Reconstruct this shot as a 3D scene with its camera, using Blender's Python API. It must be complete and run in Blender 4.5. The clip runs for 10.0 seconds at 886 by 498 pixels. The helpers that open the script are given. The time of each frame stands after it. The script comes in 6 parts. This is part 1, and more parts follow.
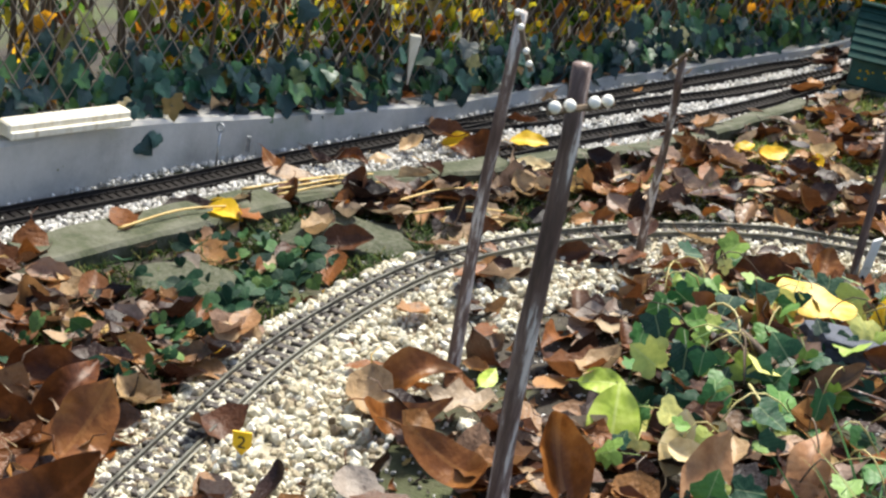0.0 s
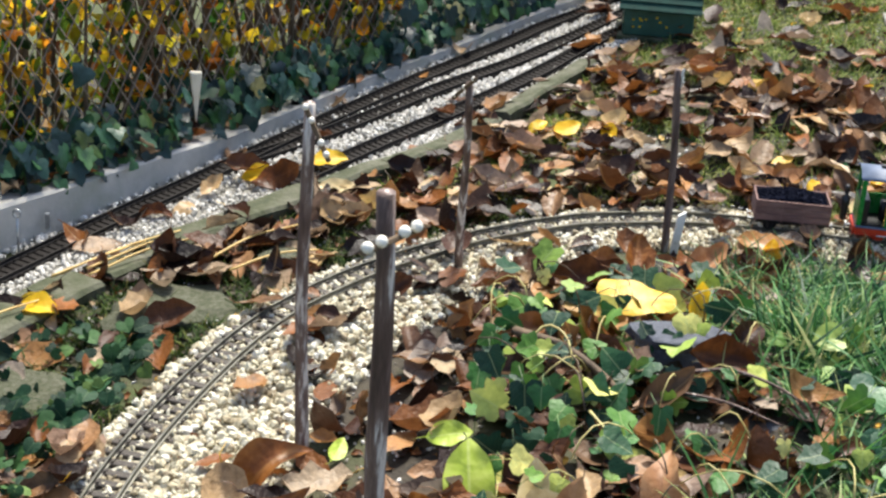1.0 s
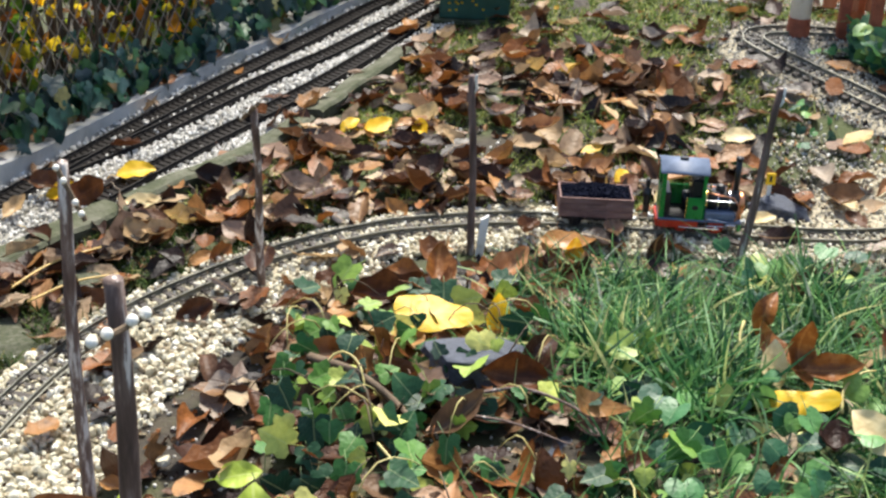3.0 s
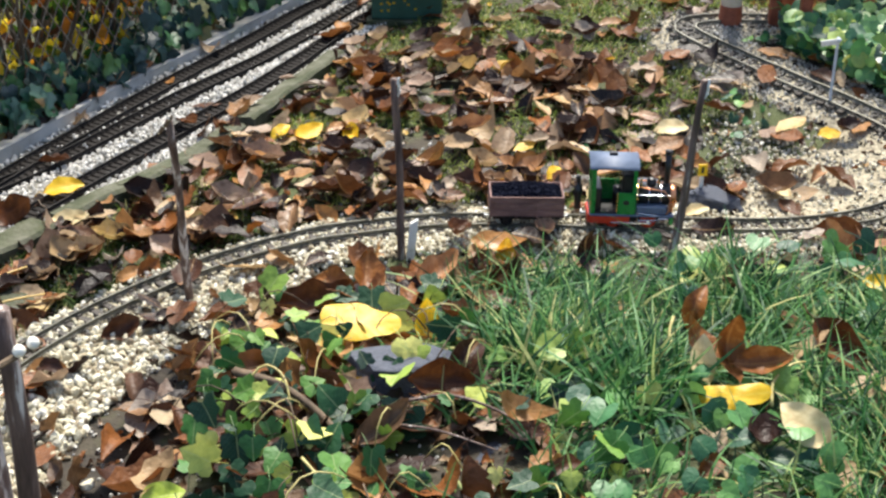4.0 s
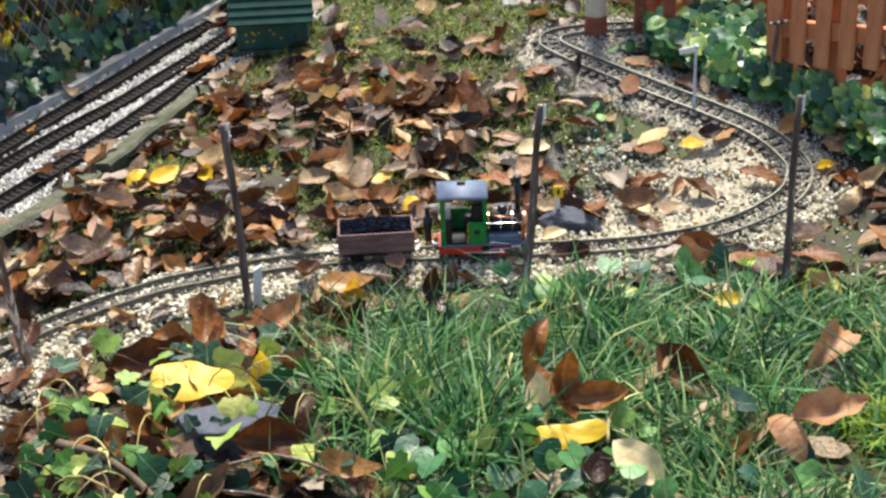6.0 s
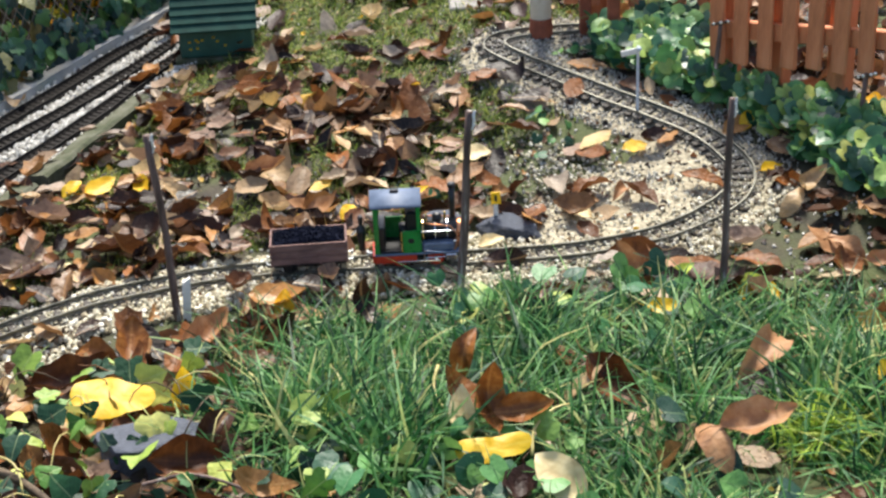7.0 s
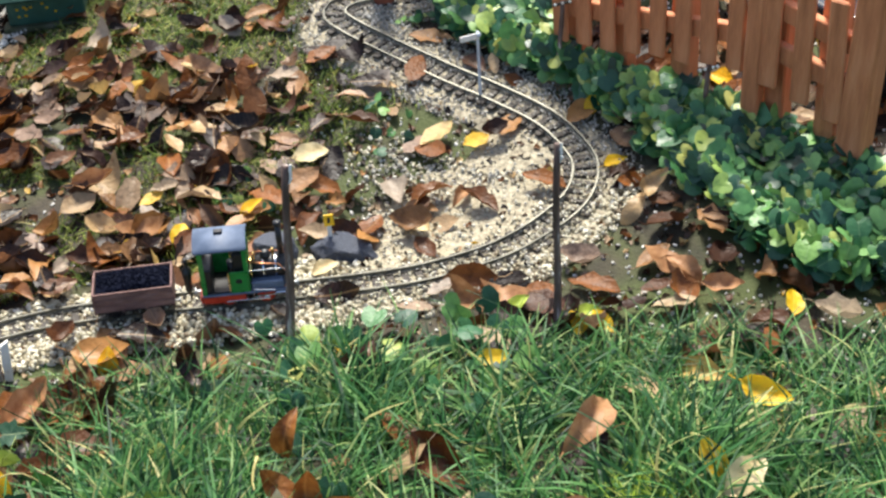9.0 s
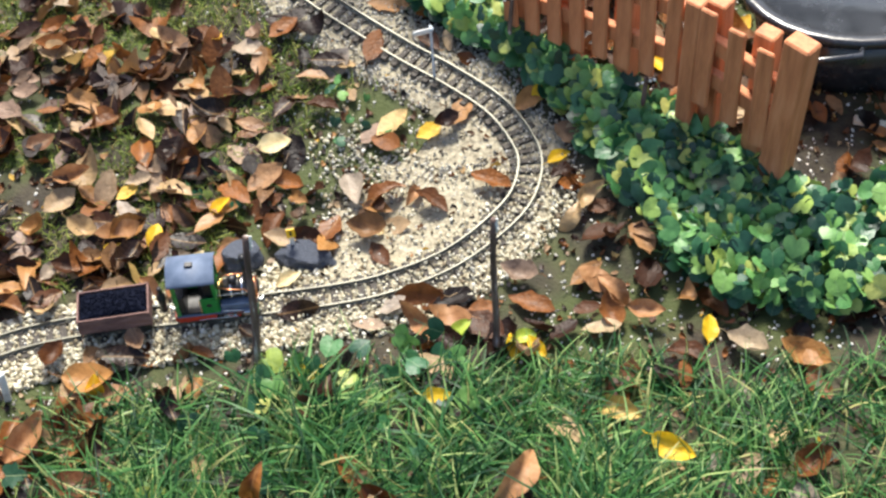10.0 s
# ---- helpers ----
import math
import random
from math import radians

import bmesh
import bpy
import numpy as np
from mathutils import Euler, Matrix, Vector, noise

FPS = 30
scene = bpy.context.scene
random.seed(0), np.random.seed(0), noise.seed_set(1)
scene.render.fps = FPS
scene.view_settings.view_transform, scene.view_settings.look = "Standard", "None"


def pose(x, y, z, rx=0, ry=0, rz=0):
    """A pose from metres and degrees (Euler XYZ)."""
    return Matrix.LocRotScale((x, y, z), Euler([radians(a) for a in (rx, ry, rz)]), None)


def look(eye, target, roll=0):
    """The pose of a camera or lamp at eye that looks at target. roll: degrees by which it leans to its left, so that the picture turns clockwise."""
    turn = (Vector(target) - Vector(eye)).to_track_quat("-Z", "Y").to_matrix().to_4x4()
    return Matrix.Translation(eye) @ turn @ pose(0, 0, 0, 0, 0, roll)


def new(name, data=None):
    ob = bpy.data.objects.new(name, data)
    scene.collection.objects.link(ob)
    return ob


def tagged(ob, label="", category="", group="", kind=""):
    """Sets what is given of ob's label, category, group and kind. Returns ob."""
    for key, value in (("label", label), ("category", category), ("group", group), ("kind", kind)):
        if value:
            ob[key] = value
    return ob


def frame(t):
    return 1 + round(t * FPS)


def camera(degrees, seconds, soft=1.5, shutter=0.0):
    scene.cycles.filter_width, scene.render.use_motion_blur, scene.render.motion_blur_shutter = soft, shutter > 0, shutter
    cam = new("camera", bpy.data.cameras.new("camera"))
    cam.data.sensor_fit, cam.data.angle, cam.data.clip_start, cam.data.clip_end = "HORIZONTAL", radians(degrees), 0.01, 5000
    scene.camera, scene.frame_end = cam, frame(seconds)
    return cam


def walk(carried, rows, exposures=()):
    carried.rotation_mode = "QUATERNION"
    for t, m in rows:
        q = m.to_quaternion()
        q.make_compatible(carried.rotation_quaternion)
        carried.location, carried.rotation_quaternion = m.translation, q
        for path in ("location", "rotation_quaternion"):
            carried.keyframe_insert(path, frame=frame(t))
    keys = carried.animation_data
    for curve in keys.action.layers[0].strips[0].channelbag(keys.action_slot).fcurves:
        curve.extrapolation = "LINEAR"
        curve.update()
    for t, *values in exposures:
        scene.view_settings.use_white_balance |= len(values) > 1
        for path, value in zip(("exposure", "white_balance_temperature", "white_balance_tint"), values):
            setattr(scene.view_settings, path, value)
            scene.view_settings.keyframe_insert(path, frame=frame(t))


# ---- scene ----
cam = camera(32.0, 10.0, soft=2.5)
PATH = [
    (0, (-0.241, -0.202, 0.837), (-0.721, 1.594, 0.1), 11.2),
    (0.5, (-0.26, -0.135, 0.991), (-0.601, 1.659, 0.176), 7.5),
    (1, (-0.29, -0.148, 1.014), (-0.513, 1.669, 0.208), 4.1),
    (1.5, (-0.272, -0.131, 1.031), (-0.444, 1.688, 0.215), 3.3),
    (2, (-0.249, -0.091, 1.078), (-0.371, 1.717, 0.231), 3.4),
    (3.5, (-0.131, -0.067, 1.13), (-0.18, 1.732, 0.258), 2.4),
    (4, (-0.103, -0.043, 1.133), (-0.134, 1.755, 0.258), 1.2),
    (4.5, (-0.051, -0.009, 1.148), (-0.069, 1.791, 0.276), -0.0),
    (5, (0.006, 0.002, 1.154), (0.004, 1.798, 0.275), -0.6),
    (6.5, (0.142, 0.062, 1.172), (0.153, 1.858, 0.293), -2.6),
    (7, (0.192, 0.08, 1.157), (0.212, 1.877, 0.279), -2.8),
    (7.5, (0.254, 0.103, 1.172), (0.283, 1.893, 0.28), -3.2),
    (8, (0.312, 0.128, 1.173), (0.356, 1.913, 0.271), -1.4),
    (8.5, (0.346, 0.194, 1.183), (0.434, 1.964, 0.256), -0.5),
    (9, (0.377, 0.349, 1.484), (0.472, 1.989, 0.343), -3.9),
    (9.5, (0.502, 0.548, 1.9), (0.545, 1.974, 0.498), -5.8),
    (10, (0.524, 0.621, 2.151), (0.569, 1.931, 0.641), -4.9),
]
walk(cam, [(t, look(eye, target, roll)) for t, eye, target, roll in PATH])

# ---- light ----
world = bpy.data.worlds.new("sky")
scene.world = world
world.use_nodes = True
wn = world.node_tree.nodes
sky = wn.new("ShaderNodeTexSky")
sky.sky_type, sky.sun_disc, sky.dust_density = "NISHITA", False, 3.0
SUN_EL, SUN_AZ = radians(60), radians(4)          # azimuth from +y towards +x
sky.sun_elevation, sky.sun_rotation = SUN_EL, SUN_AZ
world.node_tree.links.new(sky.outputs[0], wn["Background"].inputs[0])
wn["Background"].inputs[1].default_value = 0.105
sun = new("sun", bpy.data.lights.new("sun", "SUN"))
sun.data.energy, sun.data.angle, sun.data.color = 3.4, radians(12.0), (1.0, 0.955, 0.85)
sun_dir = Vector((math.sin(SUN_AZ) * math.cos(SUN_EL), math.cos(SUN_AZ) * math.cos(SUN_EL), math.sin(SUN_EL)))
sun.matrix_world = look(sun_dir * 5, (0, 0, 0))
scene.view_settings.exposure = 1.31

# ---- materials ----
def ramp_of(nt, fac, stops):
    r = nt.nodes.new("ShaderNodeValToRGB")
    while len(r.color_ramp.elements) < len(stops):
        r.color_ramp.elements.new(0.5)
    for e, (p, c) in zip(r.color_ramp.elements, stops):
        e.position, e.color = p, (*c, 1)
    nt.links.new(fac, r.inputs[0])
    return r.outputs[0]


def material(name, stops, scale=40.0, detail=6.0, rough=0.7, metal=0.0, bump=0.3, bump_scale=None, vary="noise",
             vary_stops=None, spec=0.4, stretch=(1, 1, 1), through_light=0.0, coat=0.0, patch=None, veins=None):
    """A grainy surface. vary: noise alone, or a colour by object or by island with the grain over it."""
    m = bpy.data.materials.new(name)
    m.use_nodes = True
    nt = m.node_tree
    b = nt.nodes["Principled BSDF"]
    tc = nt.nodes.new("ShaderNodeTexCoord")
    mp = nt.nodes.new("ShaderNodeMapping")
    mp.inputs["Scale"].default_value = stretch
    nt.links.new(tc.outputs["Object"], mp.inputs[0])
    n1 = nt.nodes.new("ShaderNodeTexNoise")
    n1.inputs["Scale"].default_value, n1.inputs["Detail"].default_value = scale, detail
    n1.inputs["Roughness"].default_value = 0.65
    nt.links.new(mp.outputs[0], n1.inputs[0])
    col = ramp_of(nt, n1.outputs[0], stops)
    if patch:
        n3 = nt.nodes.new("ShaderNodeTexNoise")
        n3.inputs["Scale"].default_value, n3.inputs["Detail"].default_value = patch[0], 6
        nt.links.new(tc.outputs["Object"], n3.inputs[0])
        pm = nt.nodes.new("ShaderNodeMix")
        pm.data_type = "RGBA"
        pr = nt.nodes.new("ShaderNodeMapRange")
        pr.inputs["From Min"].default_value, pr.inputs["From Max"].default_value = patch[2], patch[2] + 0.12
        nt.links.new(n3.outputs[0], pr.inputs[0])
        nt.links.new(pr.outputs[0], pm.inputs["Factor"])
        nt.links.new(col, pm.inputs["A"])
        pm.inputs["B"].default_value = (*patch[1], 1)
        col = pm.outputs["Result"]
    if vary != "noise":
        src = nt.nodes.new("ShaderNodeObjectInfo" if vary == "object" else "ShaderNodeNewGeometry")
        rnd = src.outputs["Random"] if vary == "object" else src.outputs["Random Per Island"]
        tint = ramp_of(nt, rnd, vary_stops)
        mix = nt.nodes.new("ShaderNodeMix")
        mix.data_type, mix.blend_type = "RGBA", "MULTIPLY"
        mix.inputs["Factor"].default_value = 1.0
        nt.links.new(tint, mix.inputs["A"])
        nt.links.new(col, mix.inputs["B"])
        col = mix.outputs["Result"]
    if veins:
        # a pale midrib and slanting side veins, in the leaf's own axes
        sx = nt.nodes.new("ShaderNodeSeparateXYZ")
        nt.links.new(tc.outputs["Object"], sx.inputs[0])

        def calc(op, p, q=None):
            n = nt.nodes.new("ShaderNodeMath")
            n.operation = op
            for i, v in enumerate((p, q)):
                if isinstance(v, float):
                    n.inputs[i].default_value = v
                elif v is not None:
                    nt.links.new(v, n.inputs[i])
            return n.outputs[0]
        ay = calc("ABSOLUTE", sx.outputs["Y"])
        slant = calc("SUBTRACT", sx.outputs["X"], calc("MULTIPLY", ay, 0.8))
        side = calc("GREATER_THAN", calc("SINE", calc("MULTIPLY", slant, 48.0)), 0.86)
        rib = calc("LESS_THAN", ay, 0.018)
        vm = nt.nodes.new("ShaderNodeMix")
        vm.data_type, vm.blend_type = "RGBA", "MIX"
        nt.links.new(calc("MULTIPLY", calc("MAXIMUM", calc("MULTIPLY", side, 0.12), rib), 0.32), vm.inputs["Factor"])
        nt.links.new(col, vm.inputs["A"])
        vm.inputs["B"].default_value = (*veins, 1)
        col = vm.outputs["Result"]
    nt.links.new(col, b.inputs["Base Color"])
    b.inputs["Roughness"].default_value, b.inputs["Metallic"].default_value = rough, metal
    b.inputs["Specular IOR Level"].default_value = spec
    b.inputs["Coat Weight"].default_value = coat
    rr = nt.nodes.new("ShaderNodeMapRange")
    rr.inputs["To Min"].default_value, rr.inputs["To Max"].default_value = max(rough - 0.15, 0.05), min(rough + 0.15, 1)
    nt.links.new(n1.outputs[0], rr.inputs[0])
    nt.links.new(rr.outputs[0], b.inputs["Roughness"])
    if bump:
        n2 = nt.nodes.new("ShaderNodeTexNoise")
        n2.inputs["Scale"].default_value, n2.inputs["Detail"].default_value = bump_scale or scale * 3, 5
        nt.links.new(mp.outputs[0], n2.inputs[0])
        bp = nt.nodes.new("ShaderNodeBump")
        bp.inputs["Strength"].default_value, bp.inputs["Distance"].default_value = bump, 0.003
        nt.links.new(n2.outputs[0], bp.inputs["Height"])
        nt.links.new(bp.outputs[0], b.inputs["Normal"])
    if through_light:
        tr = nt.nodes.new("ShaderNodeBsdfTranslucent")
        nt.links.new(col, tr.inputs[0])
        ms = nt.nodes.new("ShaderNodeMixShader")
        ms.inputs[0].default_value = through_light
        nt.links.new(b.outputs[0], ms.inputs[1])
        nt.links.new(tr.outputs[0], ms.inputs[2])
        nt.links.new(ms.outputs[0], nt.nodes["Material Output"].inputs[0])
    return m


GREY = [(0.3, (0.75, 0.75, 0.75)), (0.7, (1.1, 1.1, 1.1))]
LEAF_GRAIN = [(0.28, (0.35, 0.30, 0.28)), (0.45, (0.85, 0.82, 0.8)), (0.7, (1.15, 1.1, 1.05))]
BROWNS = [(0.0, (0.010, 0.006, 0.005)), (0.24, (0.032, 0.013, 0.008)), (0.42, (0.105, 0.040, 0.014)), (0.54, (0.27, 0.100, 0.022)), (0.61, (0.082, 0.058, 0.045)),
          (0.72, (0.40, 0.200, 0.062)), (0.80, (0.25, 0.185, 0.150)), (0.90, (0.44, 0.31, 0.16)), (0.96, (0.34, 0.30, 0.26)), (1.0, (0.80, 0.50, 0.02))]
M = {}
M["leaf_brown"] = material("dead_leaf", LEAF_GRAIN, 3.2, 6, 0.36, bump=0.8, bump_scale=9, vary="object", vary_stops=BROWNS[:-2], through_light=0.2, spec=0.3, veins=(0.50, 0.30, 0.13))
M["leaf_litter"] = material("dead_leaf_litter", LEAF_GRAIN, 55, 6, 0.42, bump=0.8, vary="island", vary_stops=BROWNS, through_light=0.22, spec=0.3)
M["leaf_yellow"] = material("yellow_leaf", [(0.25, (0.35, 0.12, 0.01)), (0.4, (0.78, 0.46, 0.015)), (0.75, (0.90, 0.62, 0.03))], 3.5, 7, 0.45, bump=0.4, bump_scale=8, through_light=0.38, veins=(0.90, 0.70, 0.12))
# Wet dark leaf; the shade of the near left corner is also in its colour.
M["leaf_dark"] = material("wet_shade_toned_leaf", [(0.25, (0.016, 0.006, 0.003)), (0.48, (0.075, 0.024, 0.007)), (0.78, (0.21, 0.072, 0.016))], 3.2, 7, 0.42, bump=0.9, bump_scale=7, through_light=0.2, spec=0.22, veins=(0.16, 0.06, 0.025))
M["leaf_rust"] = material("rust_brown_leaf", [(0.25, (0.050, 0.016, 0.006)), (0.47, (0.190, 0.066, 0.014)), (0.78, (0.38, 0.165, 0.042))], 3.2, 7, 0.40, bump=0.9, bump_scale=8, through_light=0.22, spec=0.35, veins=(0.42, 0.20, 0.06))
M["leaf_tan"] = material("tan_leaf", [(0.25, (0.13, 0.050, 0.020)), (0.48, (0.34, 0.165, 0.070)), (0.8, (0.52, 0.31, 0.16))], 3.2, 7, 0.55, bump=0.6, bump_scale=9, through_light=0.2, veins=(0.42, 0.22, 0.09))
M["leaf_cream"] = material("pale_leaf", [(0.25, (0.38, 0.25, 0.10)), (0.5, (0.62, 0.49, 0.25)), (0.8, (0.72, 0.62, 0.38))], 3.5, 7, 0.5, bump=0.4, bump_scale=8, through_light=0.2, veins=(0.55, 0.42, 0.22))
M["leaf_lime"] = material("lime_leaf", [(0.25, (0.16, 0.26, 0.03)), (0.5, (0.40, 0.52, 0.06)), (0.8, (0.58, 0.66, 0.16))], 3.5, 7, 0.42, bump=0.4, bump_scale=8, through_light=0.25, veins=(0.66, 0.70, 0.30))
IVY_STOPS = [(0.0, (0.008, 0.042, 0.024)), (0.25, (0.020, 0.095, 0.048)), (0.48, (0.056, 0.195, 0.068)), (0.70, (0.13, 0.32, 0.085)), (0.86, (0.20, 0.38, 0.09)), (0.95, (0.34, 0.44, 0.09)), (1.0, (0.54, 0.54, 0.15))]
M["ivy"] = material("ivy_leaf", [(0.3, (0.65, 0.7, 0.7)), (0.7, (1.15, 1.1, 1.1))], 3.5, 5, 0.44, bump=0.5, bump_scale=7, vary="object", vary_stops=IVY_STOPS, through_light=0.22, spec=0.45, veins=(0.30, 0.42, 0.20))
FORE = [(0.0, (0.006, 0.034, 0.022)), (0.28, (0.014, 0.075, 0.028)), (0.46, (0.035, 0.15, 0.032)), (0.64, (0.11, 0.26, 0.04)), (0.80, (0.27, 0.39, 0.06)), (0.92, (0.50, 0.56, 0.12)), (1.0, (0.66, 0.62, 0.20))]
M["ivy_fore"] = material("trailing_ivy_leaf", [(0.3, (0.65, 0.7, 0.7)), (0.7, (1.15, 1.1, 1.1))], 3.5, 5, 0.52, bump=0.5, bump_scale=7, vary="object", vary_stops=FORE, through_light=0.2, spec=0.4, veins=(0.45, 0.52, 0.25))
# Dark-leaved ivy, its greens lowered further for the shade left of the track.
M["ivy_dark"] = material("shade_toned_ivy_leaf", [(0.3, (0.65, 0.7, 0.7)), (0.7, (1.15, 1.1, 1.1))], 3.5, 5, 0.6, bump=0.5, bump_scale=7, vary="object", through_light=0.12, spec=0.18,
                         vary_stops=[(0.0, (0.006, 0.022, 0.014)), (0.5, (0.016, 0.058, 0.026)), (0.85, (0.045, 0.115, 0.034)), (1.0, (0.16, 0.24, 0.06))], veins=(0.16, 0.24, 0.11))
M["ivy_stuff"] = material("ivy_leaf_mass", [(0.3, (0.65, 0.7, 0.7)), (0.7, (1.15, 1.1, 1.1))], 60, 4, 0.42, bump=0.35, vary="island", vary_stops=IVY_STOPS, through_light=0.22, spec=0.6)
M["ivy_wall"] = material("wall_ivy_leaf", [(0.3, (0.65, 0.7, 0.7)), (0.7, (1.15, 1.1, 1.1))], 60, 4, 0.40, bump=0.35, vary="island", through_light=0.15, spec=0.5,
                         vary_stops=[(0.0, (0.004, 0.022, 0.025)), (0.35, (0.009, 0.046, 0.042)), (0.6, (0.017, 0.078, 0.044)), (0.8, (0.04, 0.13, 0.038)), (0.93, (0.09, 0.18, 0.036)), (1.0, (0.24, 0.15, 0.045))])
# Autumn leaf tones; the share of gold is raised to carry the backlight.
HEDGE_STOPS = [(0.0, (0.010, 0.032, 0.012)), (0.20, (0.030, 0.090, 0.018)), (0.36, (0.12, 0.22, 0.025)), (0.50, (0.48, 0.44, 0.03)),
               (0.66, (0.88, 0.60, 0.03)), (0.80, (0.70, 0.32, 0.02)), (0.92, (0.36, 0.12, 0.02)), (1.0, (0.10, 0.035, 0.012))]
M["hedge"] = material("hedge_leaf", [(0.3, (0.7, 0.7, 0.7)), (0.7, (1.1, 1.1, 1.1))], 50, 4, 0.4, bump=0.2, vary="island", vary_stops=HEDGE_STOPS, through_light=0.72, patch=(6.5, (0.55, 0.65, 0.5), 0.6))
M["grass"] = material("grass_blade", [(0.3, (0.8, 0.8, 0.8)), (0.7, (1.1, 1.1, 1.1))], 30, 3, 0.55, bump=0, vary="island",
                      vary_stops=[(0.0, (0.006, 0.034, 0.014)), (0.4, (0.036, 0.145, 0.038)), (0.75, (0.105, 0.265, 0.066)), (0.92, (0.27, 0.40, 0.13)), (1.0, (0.50, 0.46, 0.18))], through_light=0.34, spec=0.4)
M["moss_grass"] = material("mossy_turf_blade", [(0.3, (0.8, 0.8, 0.8)), (0.7, (1.1, 1.1, 1.1))], 30, 3, 0.6, bump=0, vary="island",
                      vary_stops=[(0.0, (0.050, 0.095, 0.018)), (0.5, (0.155, 0.23, 0.040)), (0.85, (0.31, 0.35, 0.080)), (1.0, (0.50, 0.44, 0.18))], through_light=0.3, spec=0.2)
M["moss"] = material("dark_moss_tuft", [(0.3, (0.8, 0.8, 0.8)), (0.7, (1.1, 1.1, 1.1))], 30, 3, 0.7, bump=0, vary="island",
                      vary_stops=[(0.0, (0.010, 0.024, 0.006)), (0.5, (0.034, 0.070, 0.014)), (0.85, (0.085, 0.125, 0.026)), (1.0, (0.22, 0.20, 0.06))], through_light=0.2, spec=0.15)
# Lighter copy of the grass: the sun patch on the bank is in its colour.
M["sun_tinted_grass"] = material("sun_tinted_grass_blade", [(0.3, (0.8, 0.8, 0.8)), (0.7, (1.1, 1.1, 1.1))], 30, 3, 0.5, bump=0, vary="island",
                      vary_stops=[(0.0, (0.16, 0.30, 0.03)), (0.5, (0.36, 0.50, 0.06)), (1.0, (0.62, 0.66, 0.16))], through_light=0.45, spec=0.25)
M["soil"] = material("damp_soil", [(0.25, (0.008, 0.006, 0.004)), (0.45, (0.026, 0.020, 0.013)), (0.6, (0.052, 0.043, 0.027)), (0.75, (0.058, 0.072, 0.024))], 22, 9, 0.85, bump=1.0, bump_scale=160, patch=(3.2, (0.050, 0.064, 0.018), 0.45))
M["stone"] = material("limestone_chip", [(0.3, (0.7, 0.68, 0.64)), (0.7, (1.1, 1.1, 1.1))], 120, 5, 0.75, bump=0.5, bump_scale=400, vary="island",
                      vary_stops=[(0.0, (0.15, 0.11, 0.07)), (0.14, (0.34, 0.29, 0.19)), (0.45, (0.55, 0.51, 0.37)), (0.8, (0.68, 0.65, 0.52)), (1.0, (0.78, 0.77, 0.70))])
M["stone_piece"] = material("limestone_piece", [(0.3, (0.7, 0.68, 0.64)), (0.7, (1.1, 1.1, 1.1))], 2.0, 5, 0.75, bump=0.5, bump_scale=6, vary="object",
                      vary_stops=[(0.0, (0.15, 0.11, 0.07)), (0.14, (0.34, 0.29, 0.19)), (0.45, (0.55, 0.51, 0.37)), (0.8, (0.68, 0.65, 0.52)), (1.0, (0.78, 0.77, 0.70))])
M["stone_grey"] = material("grey_chip", [(0.3, (0.7, 0.68, 0.64)), (0.7, (1.1, 1.1, 1.1))], 120, 5, 0.8, bump=0.5, bump_scale=400, vary="island",
                      vary_stops=[(0.0, (0.28, 0.27, 0.24)), (0.4, (0.56, 0.55, 0.51)), (0.8, (0.74, 0.73, 0.69)), (1.0, (0.84, 0.83, 0.80))])
M["stone_bend"] = material("grey_beige_chip", [(0.3, (0.7, 0.68, 0.64)), (0.7, (1.1, 1.1, 1.1))], 120, 5, 0.8, bump=0.5, bump_scale=400, vary="island",
                      vary_stops=[(0.0, (0.14, 0.13, 0.11)), (0.35, (0.28, 0.27, 0.24)), (0.75, (0.44, 0.42, 0.37)), (1.0, (0.62, 0.60, 0.54))])
M["concrete"] = material("weathered_concrete", [(0.25, (0.28, 0.272, 0.245)), (0.5, (0.45, 0.438, 0.40)), (0.75, (0.57, 0.555, 0.515))], 9, 10, 0.85, bump=0.2, bump_scale=140, patch=(7, (0.34, 0.35, 0.29), 0.58))
M["fines"] = material("pale_gravel_fines", [(0.28, (0.08, 0.066, 0.044)), (0.42, (0.22, 0.19, 0.13)), (0.6, (0.38, 0.345, 0.25)), (0.8, (0.54, 0.505, 0.39))], 95, 6, 0.85, bump=1.0, bump_scale=150, patch=(9, (0.34, 0.30, 0.20), 0.58))
M["grey_fines"] = material("grey_gravel_fines", [(0.28, (0.05, 0.048, 0.042)), (0.42, (0.16, 0.155, 0.135)), (0.6, (0.28, 0.27, 0.24)), (0.8, (0.44, 0.43, 0.39))], 110, 6, 0.85, bump=1.0, bump_scale=170)
M["moss_concrete"] = material("mossy_concrete", [(0.28, (0.016, 0.024, 0.008)), (0.43, (0.048, 0.056, 0.026)), (0.58, (0.090, 0.092, 0.062)), (0.8, (0.16, 0.158, 0.125))], 22, 12, 0.9, bump=0.8, bump_scale=120)
M["sleeper"] = material("brown_sleeper", [(0.3, (0.020, 0.016, 0.013)), (0.55, (0.050, 0.042, 0.034)), (0.75, (0.13, 0.115, 0.095))], 60, 5, 0.7, bump=0.4, stretch=(1, 4, 1))
M["rail"] = material("tarnished_brass_rail", [(0.3, (0.075, 0.074, 0.058)), (0.7, (0.19, 0.185, 0.150))], 30, 5, 0.45, metal=0.4, bump=0.15)
M["sleeper_dark"] = material("dark_oily_sleeper", [(0.3, (0.007, 0.006, 0.006)), (0.7, (0.020, 0.017, 0.015))], 60, 5, 0.75, bump=0.4, spec=0.12)
